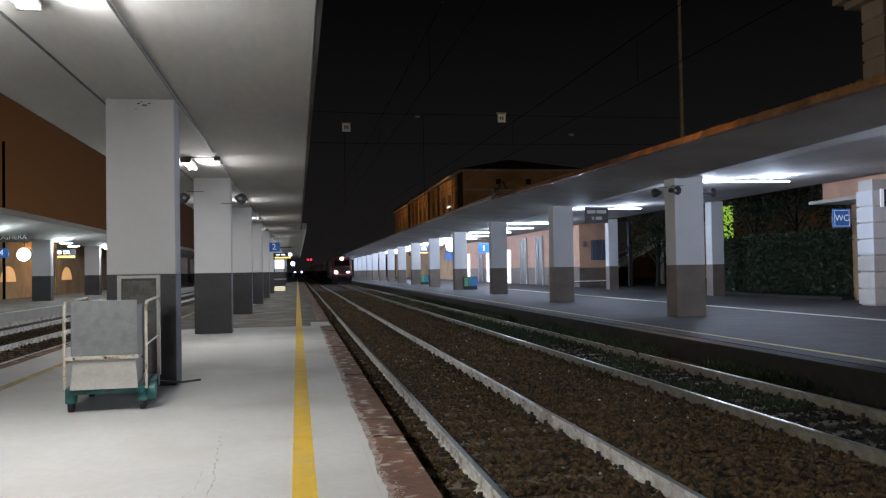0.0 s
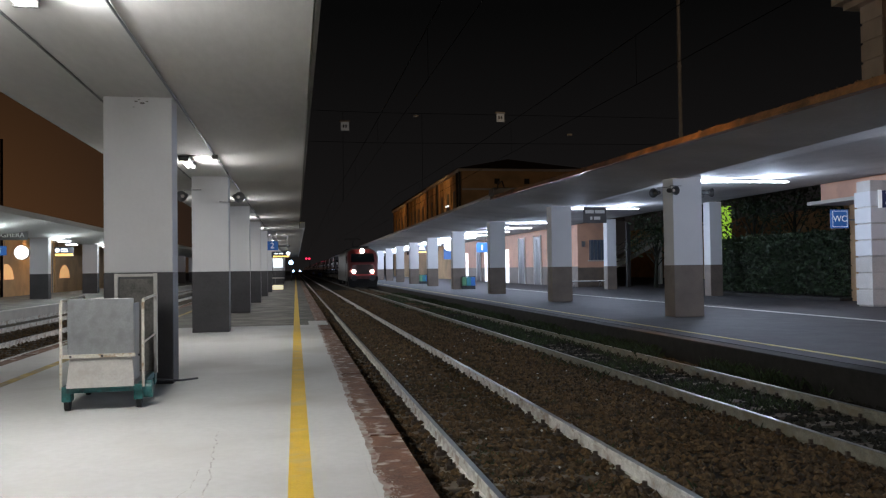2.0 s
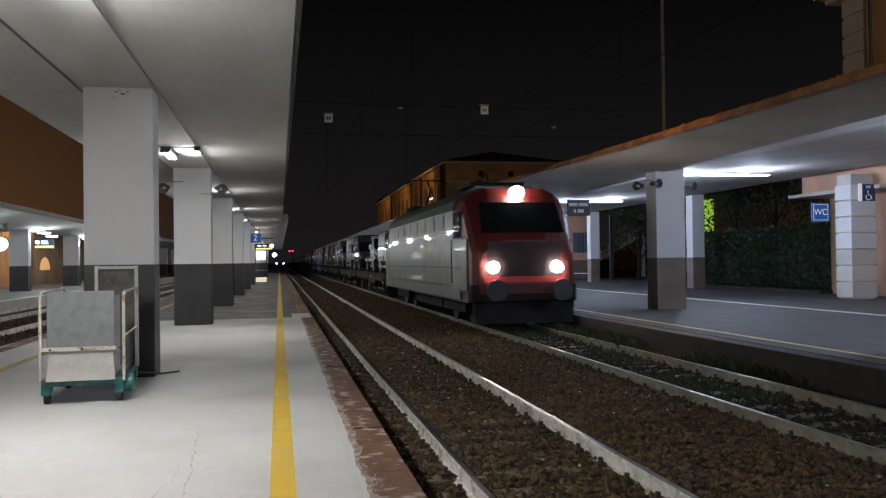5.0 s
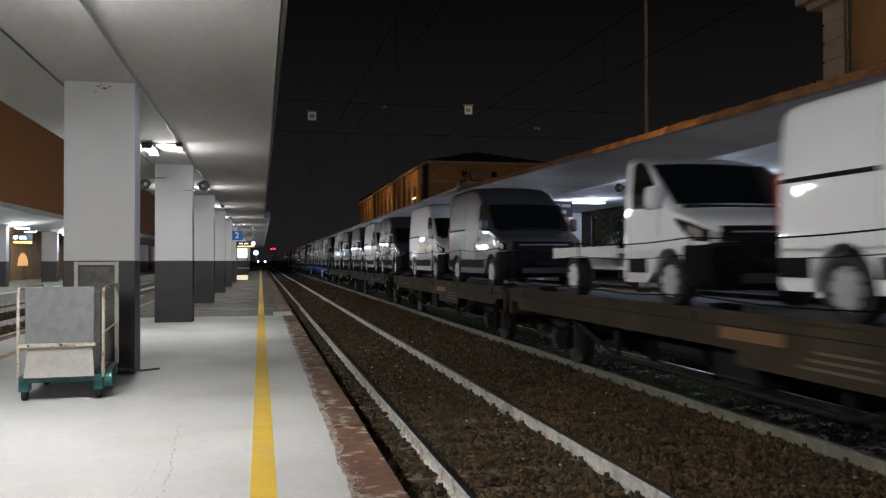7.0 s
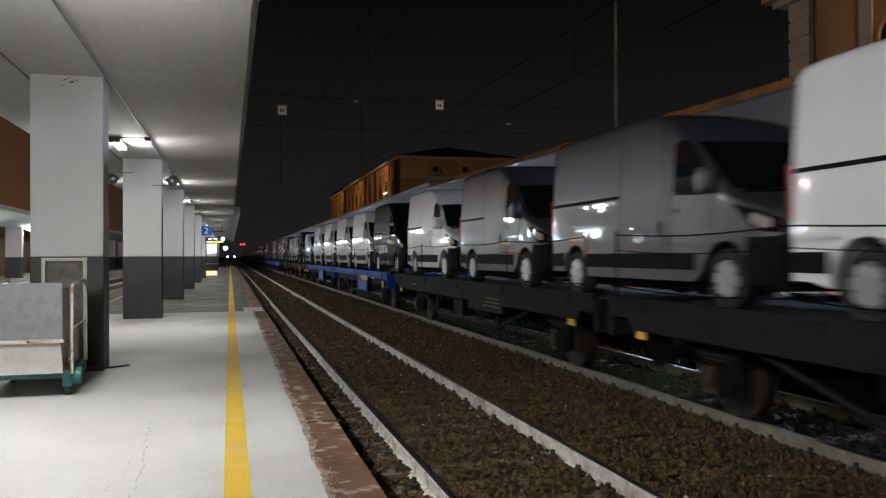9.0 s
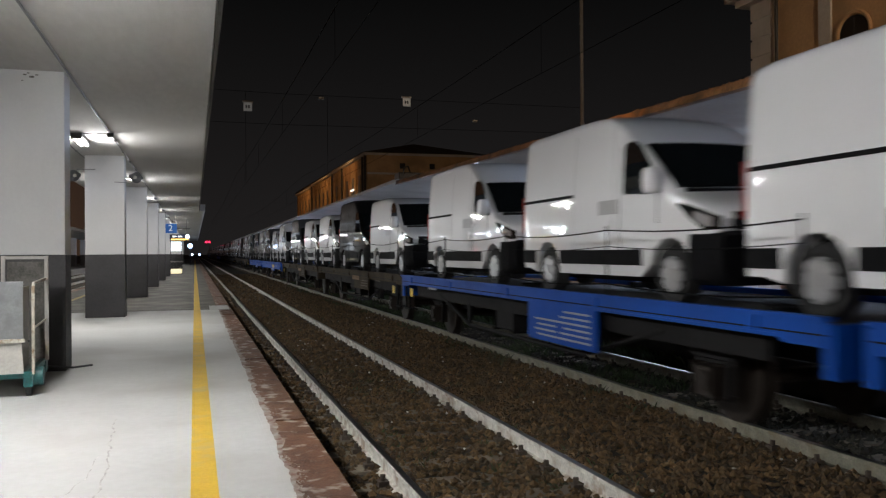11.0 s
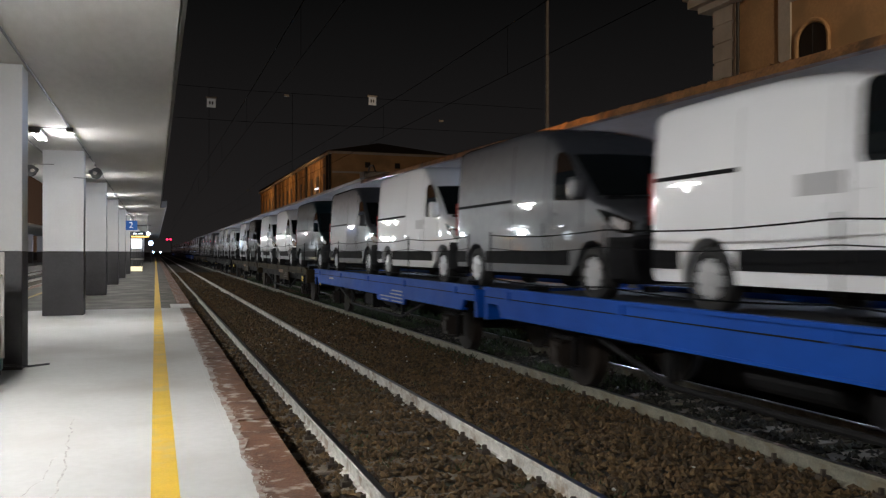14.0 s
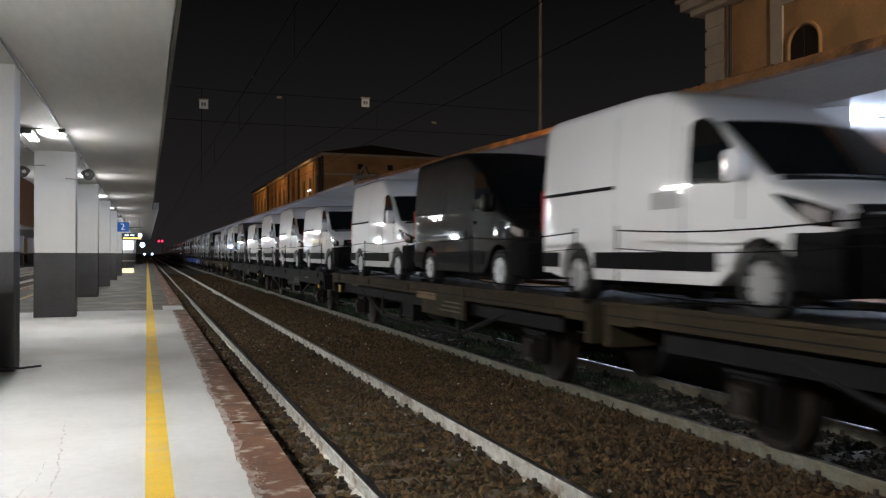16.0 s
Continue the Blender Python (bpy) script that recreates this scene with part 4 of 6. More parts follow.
for y in (55, 84):
    point_lamp("shed_lamp_light", (-23.0, y, 5.6), 650, SODIUM, 0.25)
    t = thing("yard_lamp", "orange sodium lamp on a tall pole", "street lamp", pose(-23.0, y + 0.2, -0.36))
    part("pole", cyl((0, 0, 0), (0, 0, 6.1), 0.07), M["mast"], t)
    part("lamp_head", box(-0.15, 0.15, -0.5, 0.1, 6.02, 6.14), M["mast"], t)
lm = thing("lamp_mast", "thin dark mast beyond the yard tracks", "mast", pose(-19.6, 60, -0.36))
part("pole", cyl((0, 0, 0), (0, 0, 11.4), 0.09), M["wire"], lm)

# ---- far platform things ----
def seat_row(m):
    t = thing("bench", "row of white metal seats on a dark frame against the wall", "bench", m)
    part("beam", box(-1.3, 1.3, -0.03, 0.03, 0.36, 0.42), M["dark_metal"], t)
    for k in range(5):
        x = -1.1 + 0.55 * k
        s = part("seat", box(x - 0.22, x + 0.22, -0.25, 0.2, 0.43, 0.46), M["white_sign"], t, bevel=0.01)
    for x in (-1.0, 1.0):
        part("leg", tube([(x - 0.2, -0.2, 0), (x, 0, 0.38), (x + 0.2, 0.2, 0)], 0.02), M["galv"], t)
    return t


seat_row(pose(20.9, 56.9, FLAT))


def waste_bins(m):
    t = thing("waste_bins", "pair of teal and green recycling bins beside a pillar", "bin", m, group="recycling bins")
    for x, mat in ((-0.32, "green_box"), (0.0, "teal_bin"), (0.32, "blue_sign")):
        b = part("bin", box(x - 0.15, x + 0.15, -0.15, 0.15, 0.25, 0.85), M[mat], t, bevel=0.02)
        part("lid", box(x - 0.155, x + 0.155, -0.155, 0.155, 0.86, 0.92), M["dark_metal"], b)
    part("stand", box(-0.5, 0.5, -0.03, 0.03, 0, 0.25), M["dark_metal"], t)
    return t


waste_bins(pose(12.15, 57.3, FLAT))
waste_bins(pose(12.6, 80.8, FLAT))

# low wing: dado, doors, lit openings, window
part("dado", box(20.56, 20.6, 57.9, 103, FLAT, 1.83), M["brown_dado"], low, "grey-brown painted dado")
part("end_dado", box(20.56, 23.6, 57.94, 58.0, FLAT, 1.75), M["brown_dado"], low, "brown-grey dado")
part("roof", box(20.3, 24.2, 57.6, 103.2, 5.2, 5.4), M["roof"], low)
for y in (68.0, 73.0, 83.5, 91.0):
    d = part("door", box(20.50, 20.56, y - 0.95, y + 0.95, FLAT, 4.45), M["door_grey"], low, "tall grey-brown door")
    for q in (-0.48, 0.48):
        part("door_panel", box(20.48, 20.50, y + q - 0.38, y + q + 0.38, 0.6, 4.2), M["door_grey"], d)
    for q in (-1.0, 1.0):
        part("door_frame", box(20.47, 20.56, y + q - 0.07, y + q + 0.07, FLAT, 4.55), M["stone"], d)
M["doorway_lit"] = material("bright_lit_doorway", (0.8, 0.8, 0.8), 0.6, emit=(0.9, 0.93, 1.0), emit_power=1.1)
for y in (78.3, 87.3, 97.5):
    part("lit_doorway", box(20.49, 20.56, y - 0.6, y + 0.6, FLAT, 3.6), M["doorway_lit"], low, "brightly lit glazed doorway")
win = part("window", box(21.5, 22.75, 57.93, 58.0, 2.3, 3.8), M["win_blue"], low, "blue-grey barred window")
for k in range(5):
    part("window_bar", box(21.55 + 0.28 * k, 21.58 + 0.28 * k, 57.90, 57.93, 2.3, 3.8), M["galv"], win)
part("window_sill", box(21.4, 22.85, 57.85, 58.0, 2.2, 2.3), M["stone"], win)
for x in (20.9, 23.3):
    part("wall_lamp_box", box(x, x + 0.25, 57.85, 57.94, 3.3, 3.7), M["galv"], low)

# stair with railing behind the wing
stair = thing("outside_stair", "outside stair with a metal railing beside the wing", "stair", pose(24.6, 62, FLAT))
for k in range(14):
    part("step", box(0.32 * k, 0.32 * k + 0.34, 0, 1.2, 0.17 * k + 1.6, 0.17 * k + 1.78), M["stone"], stair)
part("stringer", prism([(0, 1.4), (4.6, 3.8), (4.6, 3.4), (0, 1.0)], "y", 0, 0.08), M["stone"], stair)
for z in (0.5, 0.95):
    part("handrail", tube([(0, -0.03, 1.75 + z), (4.5, -0.03, 4.15 + z)], 0.03), M["galv"], stair)
for k in range(12):
    x = 0.2 + 0.37 * k
    part("baluster", cyl((x, -0.03, 1.75 + 0.53 * x), (x, -0.03, 2.7 + 0.53 * x), 0.015), M["galv"], stair)
for x, z in ((0.1, 1.0), (4.5, 3.4)):
    part("support", box(x - 0.1, x + 0.1, 0.1, 1.1, 0, z + 0.2), M["stone"], stair)
post = thing("timber_post", "dark post beside the outside stair", "post", pose(23.2, 54.8, FLAT))
part("shaft", box(-0.12, 0.12, -0.12, 0.12, 0, 4.6), M["dark_metal"], post)

# ---- hedge and trees ----
def leaves(centers, size, spread, mat, name, parent):
    n = len(centers)
    a, b = rng.uniform(0, 6.28, n), rng.uniform(-1.1, 1.1, n)
    u = np.c_[np.cos(a) * np.cos(b), np.sin(a) * np.cos(b), np.sin(b)]
    w = np.cross(u, rng.normal(0, 1, (n, 3)))
    w /= np.linalg.norm(w, axis=1)[:, None] + 1e-6
    s = (size * rng.uniform(0.6, 1.3, n))[:, None]
    c = np.asarray(centers)
    v = np.stack([c - u * s, c + w * s * 0.45, c + u * s, c - w * s * 0.45], 1).reshape(-1, 3)
    f = (np.arange(n)[:, None] * 4 + np.arange(4)[None]).tolist()
    me = bpy.data.meshes.new(name)
    me.from_pydata(v.tolist(), [], f)
    me.materials.append(mat)
    ob = new(name, me)
    ob.parent = parent
    return ob


hedge = thing("hedge", "tall dark clipped hedge behind the far platform", "hedge")
# solid near-black box stands in for the shade behind the leaves
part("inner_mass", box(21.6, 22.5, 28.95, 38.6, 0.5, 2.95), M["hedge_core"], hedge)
pts = np.c_[rng.uniform(21.3, 22.6, 9000), rng.uniform(28.9, 38.7, 9000), rng.uniform(0.55, 3.1, 9000)]
pts[:6000, 0] = 21.42 + rng.normal(0, 0.09, 6000)
pts[6000:7800, 2] = 3.05 + rng.normal(0, 0.07, 1800)
pts[7800:, 1] = 38.6 + rng.normal(0, 0.08, 1200)
leaves(pts, 0.10, 0, M["hedge"], "foliage", hedge)["kind"] = "stuff"
for k in range(14):
    y = 29.3 + 0.7 * k
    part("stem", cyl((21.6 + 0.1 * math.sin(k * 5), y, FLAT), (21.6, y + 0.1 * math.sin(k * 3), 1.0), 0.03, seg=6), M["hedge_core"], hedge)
structure(link("hedge_bed", box(21.0, 22.9, 28.9, 39.5, FLAT, FLAT + 0.12), M["kerb"]), "dark soil bed with kerb under the hedge", "soil bed")


def tree(x, y, h, r, n):
    t = thing("tree", "dark leafy tree behind the hedge at night", "tree", pose(x, y, FLAT), group="trees behind the platform")
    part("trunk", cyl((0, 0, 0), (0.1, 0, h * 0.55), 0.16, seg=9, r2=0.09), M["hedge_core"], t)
    bm = bmesh.new()
    cs = []
    for k in range(9):
        a, e = k * 2.4, 0.45 + 0.09 * k
        tip = (r * 0.75 * math.cos(a), r * 0.75 * math.sin(a), h * e + 0.6)
        cyl((0.05, 0, h * (0.3 + 0.03 * k)), tip, 0.05, bm, 6, 0.015)
        cs.append(tip)
    part("branchwork", bm, M["hedge_core"], t)
    cs = np.array(cs + [(0, 0, h * 0.9), (0, 0.4, h * 0.75)])
    pts = cs[rng.integers(0, len(cs), n)] + rng.normal(0, r * 0.24, (n, 3))
    leaves(pts, 0.13, 0, M["hedge"], "crown", t)
    return t


tree(25.5, 42.5, 6.2, 2.4, 2600)
tree(28.0, 36.0, 7.0, 2.8, 2600)
tree(24.2, 52.5, 4.6, 1.6, 1800)
tree(31.0, 47.0, 8.0, 3.0, 2200)
lime = thing("lime_banner", "lime green lit panel beyond the hedge", "panel", pose(29.6, 53.0, FLAT))
part("panel", box(-0.55, 0.55, -0.05, 0.05, 2.4, 5.6), M["lime"], lime)
part("post", box(-0.6, -0.5, -0.05, 0.05, 0, 5.6), M["dark_metal"], lime)
structure(link("backdrop_wall", box(44, 44.5, -12, 103, FLAT, 6.5), M["ochre"]), "plain wall of the street behind the station", "wall")

# ---- corner of the main building ----
part("ground_floor_wall", box(20.35, 21.9, -12, 24.3, FLAT, 5.0), M["pink"], main, "salmon plaster ground floor")
part("porch_wall", box(21.6, 21.9, 24.3, 28.9, FLAT, 4.3), M["pink"], main)
part("porch_lintel", box(20.35, 21.9, 24.3, 29.0, 4.25, 4.95), M["pink"], main, "salmon lintel over the porch")
part("porch_slab", box(20.0, 21.9, 24.3, 29.4, 4.12, 4.25), M["stone"], main, "thin pale porch slab", bevel=0.01)
part("porch_pier", box(21.55, 22.3, 28.6, 28.95, FLAT, 4.12), M["ochre"], main)
pier = part("rusticated_pier", box(19.2, 20.05, 24.7, 25.4, FLAT, 4.62), M["stone"], main, "pale rusticated pier")
for k in range(7):
    part("stone_block", box(19.14, 20.11, 24.64, 25.46, FLAT + 0.05 + 0.56 * k, FLAT + 0.56 + 0.56 * k), M["plaster"] if k > 2 else M["stone"], pier, bevel=0.02)
s = thing("wc_sign", "blue square sign with white letters on a bracket", "sign", pose(20.62, 28.3, 3.16))
part("panel", box(-0.37, 0.37, -0.04, 0.04, 0, 0.72), M["blue_sign"], s, bevel=0.01)
for b in ((-0.32, 0.32, 0.05, 0.07), (-0.32, 0.32, 0.65, 0.67), (-0.32, -0.30, 0.05, 0.67), (0.30, 0.32, 0.05, 0.67)):
    part("border", box(b[0], b[1], -0.046, -0.04, b[2], b[3]), M["white_sign"], s)
words("WC", 0.34, M["white_sign"], s, Matrix.Translation((0, -0.046, 0.36)) @ UP)
part("bracket", box(0.37, 1.0, -0.02, 0.02, 0.3, 0.35), M["galv"], s)
s = thing("accessible_wc_sign", "dark blue sign with wheelchair symbol on the pier", "sign", pose(19.66, 24.6, 3.68))
part("panel", box(-0.13, 0.39, -0.02, 0.02, 0, 0.58), M["sign_navy"], s)
part("side_panel", box(-0.25, -0.13, -0.03, 0.02, 0, 0.6), M["white_sign"], s, "white edge of the sign box")
words("WC", 0.13, M["white_sign"], s, Matrix.Translation((0.13, -0.026, 0.48)) @ UP)
wheel_ring = [(0.12 + 0.10 * math.cos(a), -0.024, 0.14 + 0.10 * math.sin(a)) for a in [2.4 + 4.6 * k / 12 for k in range(13)]]
part("symbol_wheel", tube(wheel_ring, 0.013, seg=6), M["white_sign"], s)
part("symbol_figure", tube([(0.10, -0.024, 0.36), (0.11, -0.024, 0.2), (0.21, -0.024, 0.2), (0.25, -0.024, 0.07)], 0.013, seg=6), M["white_sign"], s)
box_sign = thing("exit_sign", "small green and white exit sign on the salmon wall", "sign", pose(20.3, 24.0, 3.2))
part("panel", box(-0.02, 0.04, -0.16, 0.16, 0, 0.18), M["white_sign"], box_sign)
part("symbol", box(-0.026, -0.02, -0.04, 0.14, 0.03, 0.15), M["green_box"], box_sign, "green symbol")
wl_box = thing("wall_box", "white metal box fixed to the salmon wall", "box", pose(20.3, 23.2, 3.45))
part("case", box(-0.12, 0.05, -0.12, 0.12, 0, 0.25), M["galv"], wl_box, bevel=0.01)
gb = thing("green_box", "small green box beside the porch", "box", pose(20.6, 26.2, FLAT))
part("case", box(-0.25, 0.25, -0.2, 0.2, 0, 1.0), M["green_box"], gb, bevel=0.02)
# upper storey: stone corner, cornice, pipe, arched windows
quoin = part("corner_pilaster", box(21.75, 22.6, 27.0, 28.2, 5.0, 11.9), M["stone"], main, "pale stone corner")
for k in range(9):
    part("quoin", box(21.70, 22.0, 27.05, 28.25, 5.1 + 0.75 * k, 5.75 + 0.75 * k), M["stone"], quoin, bevel=0.02)
for z0, z1, o in ((11.75, 12.0, 0.55), (12.0, 12.35, 0.85), (12.35, 12.5, 1.0)):
    part("cornice", box(21.9 - o, 40, -12, 28.2 + o, z0, z1), M["stone"], main, "projecting pale cornice")
part("roof", prism([(20.8, 12.5), (41, 12.5), (31, 16.0)], "y", -12, 29.4), M["roof"], main, "dark tiled roof")
part("downpipe", cyl((21.70, 26.7, 5.0), (21.70, 26.7, 11.7), 0.07), M["dark_metal"], main, "dark downpipe")
part("string_course", box(21.8, 21.9, -12, 27.0, 6.2, 6.45), M["stone"], main)
part("panel_pilaster", box(21.82, 21.9, 24.0, 24.6, 6.45, 11.75), M["stone"], main)
part("panel_band", box(21.80, 21.9, -12, 24.0, 10.95, 11.15), M["stone"], main)
for k in range(4):
    y = 22.95 - 4.6 * k
    pts = [(21.88, y - 0.62, 6.6), (21.88, y + 0.62, 6.6)] + [(21.88, y + 0.62 * math.cos(a), 9.3 + 0.62 * math.sin(a)) for a in [math.pi * j / 14 for j in range(15)]]
    wdw = part("arched_window", slab_plate(pts, (1, 0, 0), 0.04), M["black_void"], main, "dark arched window")
    ring = [(21.84, y + 0.74 * math.cos(a), 9.3 + 0.74 * math.sin(a)) for a in [math.pi * j / 14 for j in range(15)]]
    part("window_surround", tube([(21.84, y + 0.74, 6.6)] + ring + [(21.84, y - 0.74, 6.6)], 0.07, seg=6), M["ochre"], wdw)
    part("mullion", box(21.82, 21.85, y - 0.03, y + 0.03, 6.6, 9.85), M["dark_metal"], wdw)

# ---- far building ----
def loft_roof(x0, x1, y0, y1, z0, z1):
    bm = bmesh.new()
    v = [bm.verts.new(p) for p in ((x0, y0, z0), (x1, y0, z0), (x1, y1, z0), (x0, y1, z0), ((x0 + x1) / 2, y0 + 8, z1), ((x0 + x1) / 2, y1 - 8, z1))]
    for f in ((0, 1, 4), (1, 2, 5, 4), (2, 3, 5), (3, 0, 4, 5), (3, 2, 1, 0)):
        bm.faces.new([v[i] for i in f])
    return bm


for y0, y1, h in ((103.2, 130, 14.7), (130, 154, 14.6), (154, 178, 14.4)):
    part("cornice", box(20.75, 38, y0, y1 - 0.6, h - 0.35, h), M["stone"], far, "pale eaves cornice")
part("roof", loft_roof(20.6, 38.2, 103, 178, 14.72, 17.0), M["roof"], far, "dark hipped roof")
for k in range(16):
    y = 106 + 4.6 * k
    part("pilaster", box(21.02, 21.2, y - 0.35, y + 0.35, 4.5, 14.3), M["ochre"], far)
    w_ = part("window", box(21.14, 21.19, y + 1.6, y + 3.0, 9.0, 12.2), M["black_void"], far, "dark upstairs window")
    part("window_sill", box(21.0, 21.2, y + 1.4, y + 3.2, 8.85, 9.0), M["stone"], w_)
    w2 = part("window", box(21.14, 21.19, y + 1.6, y + 3.0, 5.2, 7.6), M["black_void"], far, "dark window")
for y in (103.5, 105.2, 120.5, 129.6, 153.6):
    part("downpipe", cyl((20.95, y, 4.5), (20.95, y, 14.3), 0.16), M["dark_metal"], far, "dark downpipe")
# glowing strip imitates a glint on the facade, in the lit doorway material
part("lit_window", box(21.05, 21.13, 112.0, 114.5, 10.45, 10.65), M["doorway_lit"], far, "narrow glowing strip for a faint glint")
part("end_band", box(21.2, 37.5, 103.1, 103.2, 11.9, 12.15), M["stone"], far)
for x in (25.5, 29.5, 33.5):
    w3 = part("window", box(x, x + 0.7, 103.12, 103.19, 12.7, 13.4), M["black_void"], far, "dark attic window")

# ---- overhead line ----
mast = thing("lattice_mast", "tall thin galvanised mast behind the far canopy", "mast", pose(20.15, 40.3, FLAT))
part("pole", cyl((0, 0, 0), (0, 0, 17.0), 0.11, r2=0.085), M["mast"], mast)
for k in range(8):
    part("pole_band", cyl((0, 0, 3 + 1.8 * k), (0, 0, 3.08 + 1.8 * k), 0.125), M["mast"], mast)
span = thing("cross_span", "dark cross-span wires with small number plates over the tracks", "overhead wires", pose(0, 40.3, 0))
for z0, z1 in ((9.8, 9.6), (8.2, 8.2)):
    part("span_wire", tube([(-6, 0, z0), (4, 0, (z0 + z1) / 2 - 0.12), (20.2, 0.0, z1)], 0.01), M["wire"], span)
for x, z in ((2.46, 8.88), (10.32, 9.45)):
    pl = part("number_plate", box(x - 0.2, x + 0.2, -0.05, -0.03, z - 0.22, z + 0.2), M["plate"], span, "small white number plate")
    for q in (-0.07, 0.05):
        part("plate_bar", box(x + q - 0.035, x + q + 0.04, -0.056, -0.05, z - 0.08, z + 0.07), M["dark_metal"], pl, "bar in place of a number")
    part("insulator", cyl((x - 0.25, 0, z + 0.25), (x + 0.25, 0, z + 0.25), 0.05, seg=8), M["stone"], span)
for x, z in ((6.0, 9.45), (14.0, 8.64)):
    part("insulator", cyl((x - 0.12, 0, z), (x + 0.12, 0, z), 0.06, seg=8), M["stone"], span)
for x in TRACKS[:2]:
    cw = part("contact_line", cyl((x, 0, 5.2), (x, 0, 9.6), 0.01, seg=6), M["wire"], span)
    part("lower_wire", tube([(x, -52, 5.2), (x, 260, 5.2)], 0.006, seg=6), M["wire"], cw)
    part("carrying_cable", tube([(x, -52 + 10.4 * k, 6.1 + 0.4 * (abs((k % 6) - 3) / 3) ** 2) for k in range(31)], 0.009, seg=6), M["wire"], cw)
    for k in range(14):
        part("dropper", cyl((x, -35 + 9 * k, 5.2), (x, -35 + 9 * k, 6.15), 0.004, seg=5), M["wire"], cw)
blk = thing("gutter_end_box", "dark metal box closing the end of the canopy gutter", "gutter box", pose(8.3, 33.3, 4.86))
part("case", box(-0.25, 2.4, -0.5, 0.3, 0.0, 0.28), M["dark_metal"], blk, bevel=0.03)
part("hose", tube([(-0.1, -0.6, 0.2), (-0.15, -1.0, 0.42), (-0.12, -1.5, 0.42), (-0.1, -1.8, 0.1)], 0.03), M["dark_metal"], blk)

vs, fs = [], []
for _ in range(1500):
    y = rng.uniform(9, 33)
    if noise.noise((y * 0.55, 0.3, 0.0)) < -0.12:
        continue
    z, s, x = 4.0 + 0.72 * (y + 12) / 46 + 0.15, rng.uniform(0.010, 0.030), 8.26 + rng.uniform(-0.02, 0.1)
    k = len(vs)
    vs += [(x - s, y - s, z), (x + s, y - s, z), (x, y + s, z), (x + rng.normal(0, 0.02), y, z + s * rng.uniform(0.3, 1.2))]
    fs += [(k, k + 1, k + 3), (k + 1, k + 2, k + 3), (k + 2, k, k + 3)]
joined("gutter_moss", vs, fs, M["gutter"], "dry moss and leaves along the canopy gutter", "moss")

# orange street lamps beyond the view light the upper walls; added spots serve gutter and end wall
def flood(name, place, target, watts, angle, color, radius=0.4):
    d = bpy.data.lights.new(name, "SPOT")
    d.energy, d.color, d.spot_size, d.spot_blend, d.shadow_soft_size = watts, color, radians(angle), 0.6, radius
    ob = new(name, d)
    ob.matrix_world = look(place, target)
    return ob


for y in (111, 134, 157):
    flood("street_light", (13.0, y, 15.5), (21.2, y + 7, 9.5), 1000, 112, SODIUM)
# unseen flood, added to brighten the far building's end
flood("end_wall_flood", (6, 62, 40), (28, 104, 12), 1300, 40, SODIUM)
flood("street_light", (16, 2, 12.5), (21.9, 24, 9), 4200, 75, (1.0, 0.74, 0.50))
# narrow unseen spots, added only to put orange glints on the gutter
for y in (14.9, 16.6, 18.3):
    flood("gutter_glint_spot", (8.9, y + 1.0, 20.0), (8.32, y, 4.5), 9000, 9, SODIUM, 0.15)

# ---- the train ----
def travel(t):
    """Metres that the train has gone since the start of the clip."""
    return 20.306 * t - 0.19964 * t ** 2 + 0.0041057 * t ** 3


TX = 6.29
DECK = 1.18


def flank(z, hw=1.0):
    """Half width of a van's side wall at a height: tumblehome above the waist, tucked in at the sill."""
    return hw - 0.015 * max(0, z - 1.0) - 0.050 * max(0, z - 1.25) ** 1.7 - 0.10 * max(0, 0.42 - z)


def loft(stations, bm):
    rings = []
    for y, sec in stations:
        pts = [(x, z) for x, z in sec] + [(-x, z) for x, z in reversed(sec)]
        rings.append([bm.verts.new((x, y, z)) for x, z in pts])
    n = len(rings[0])
    for a, b in zip(rings, rings[1:]):
        for i in range(n):
            bm.faces.new((a[i], b[i], b[(i + 1) % n], a[(i + 1) % n]))
    bm.faces.new(rings[0])
    bm.faces.new(rings[-1][::-1])
    bmesh.ops.recalc_face_normals(bm, faces=bm.faces[:])
    return bm


def blend(y, table):
    """Straight interpolation in a short table of (position, value)."""
    for (a, u), (b, v) in zip(table, table[1:]):
        if y <= b:
            return u + (v - u) * max(0.0, (y - a) / (b - a))
    return table[-1][1]


WHEEL_R, ARCH_R, AXLE_F = 0.345, 0.43, 0.95
NOSE_WIDTH = [(0.0, 0.86), (0.06, 0.925), (0.15, 0.965), (0.30, 0.99), (0.55, 1.005), (0.9, 1.015), (9.0, 1.015)]


def bow(y):
    """How far the front is rounded back at the flanks, in plan."""
    return blend(y, [(-0.1, 0.26), (0.3, 0.22), (0.9, 0.16), (1.7, 0.10), (2.3, 0.0), (9, 0.0)])


def front_line(top):
    """Height of bonnet, windscreen and roof along the middle of the van."""
    return [(0.0, 0.98), (0.05, 1.06), (0.16, 1.13), (0.40, 1.21), (0.66, 1.29), (0.74, 1.325), (1.10, 1.62), (1.48, 1.90), (1.62, 1.985),
            (1.78, 2.04 + 0.13 * (top - 2.26)), (2.0, 2.10 + 0.42 * (top - 2.26)), (2.25, 2.16 + 0.70 * (top - 2.26)), (2.6, top - 0.05), (3.0, top - 0.012), (3.5, top)]


def on_flank(y, z, o, s):
    """A point just off the side wall, y from the nose."""
    w = flank(z, blend(y, NOSE_WIDTH))
    return Vector((s * (w + o), y + bow(y) * w * w, z))


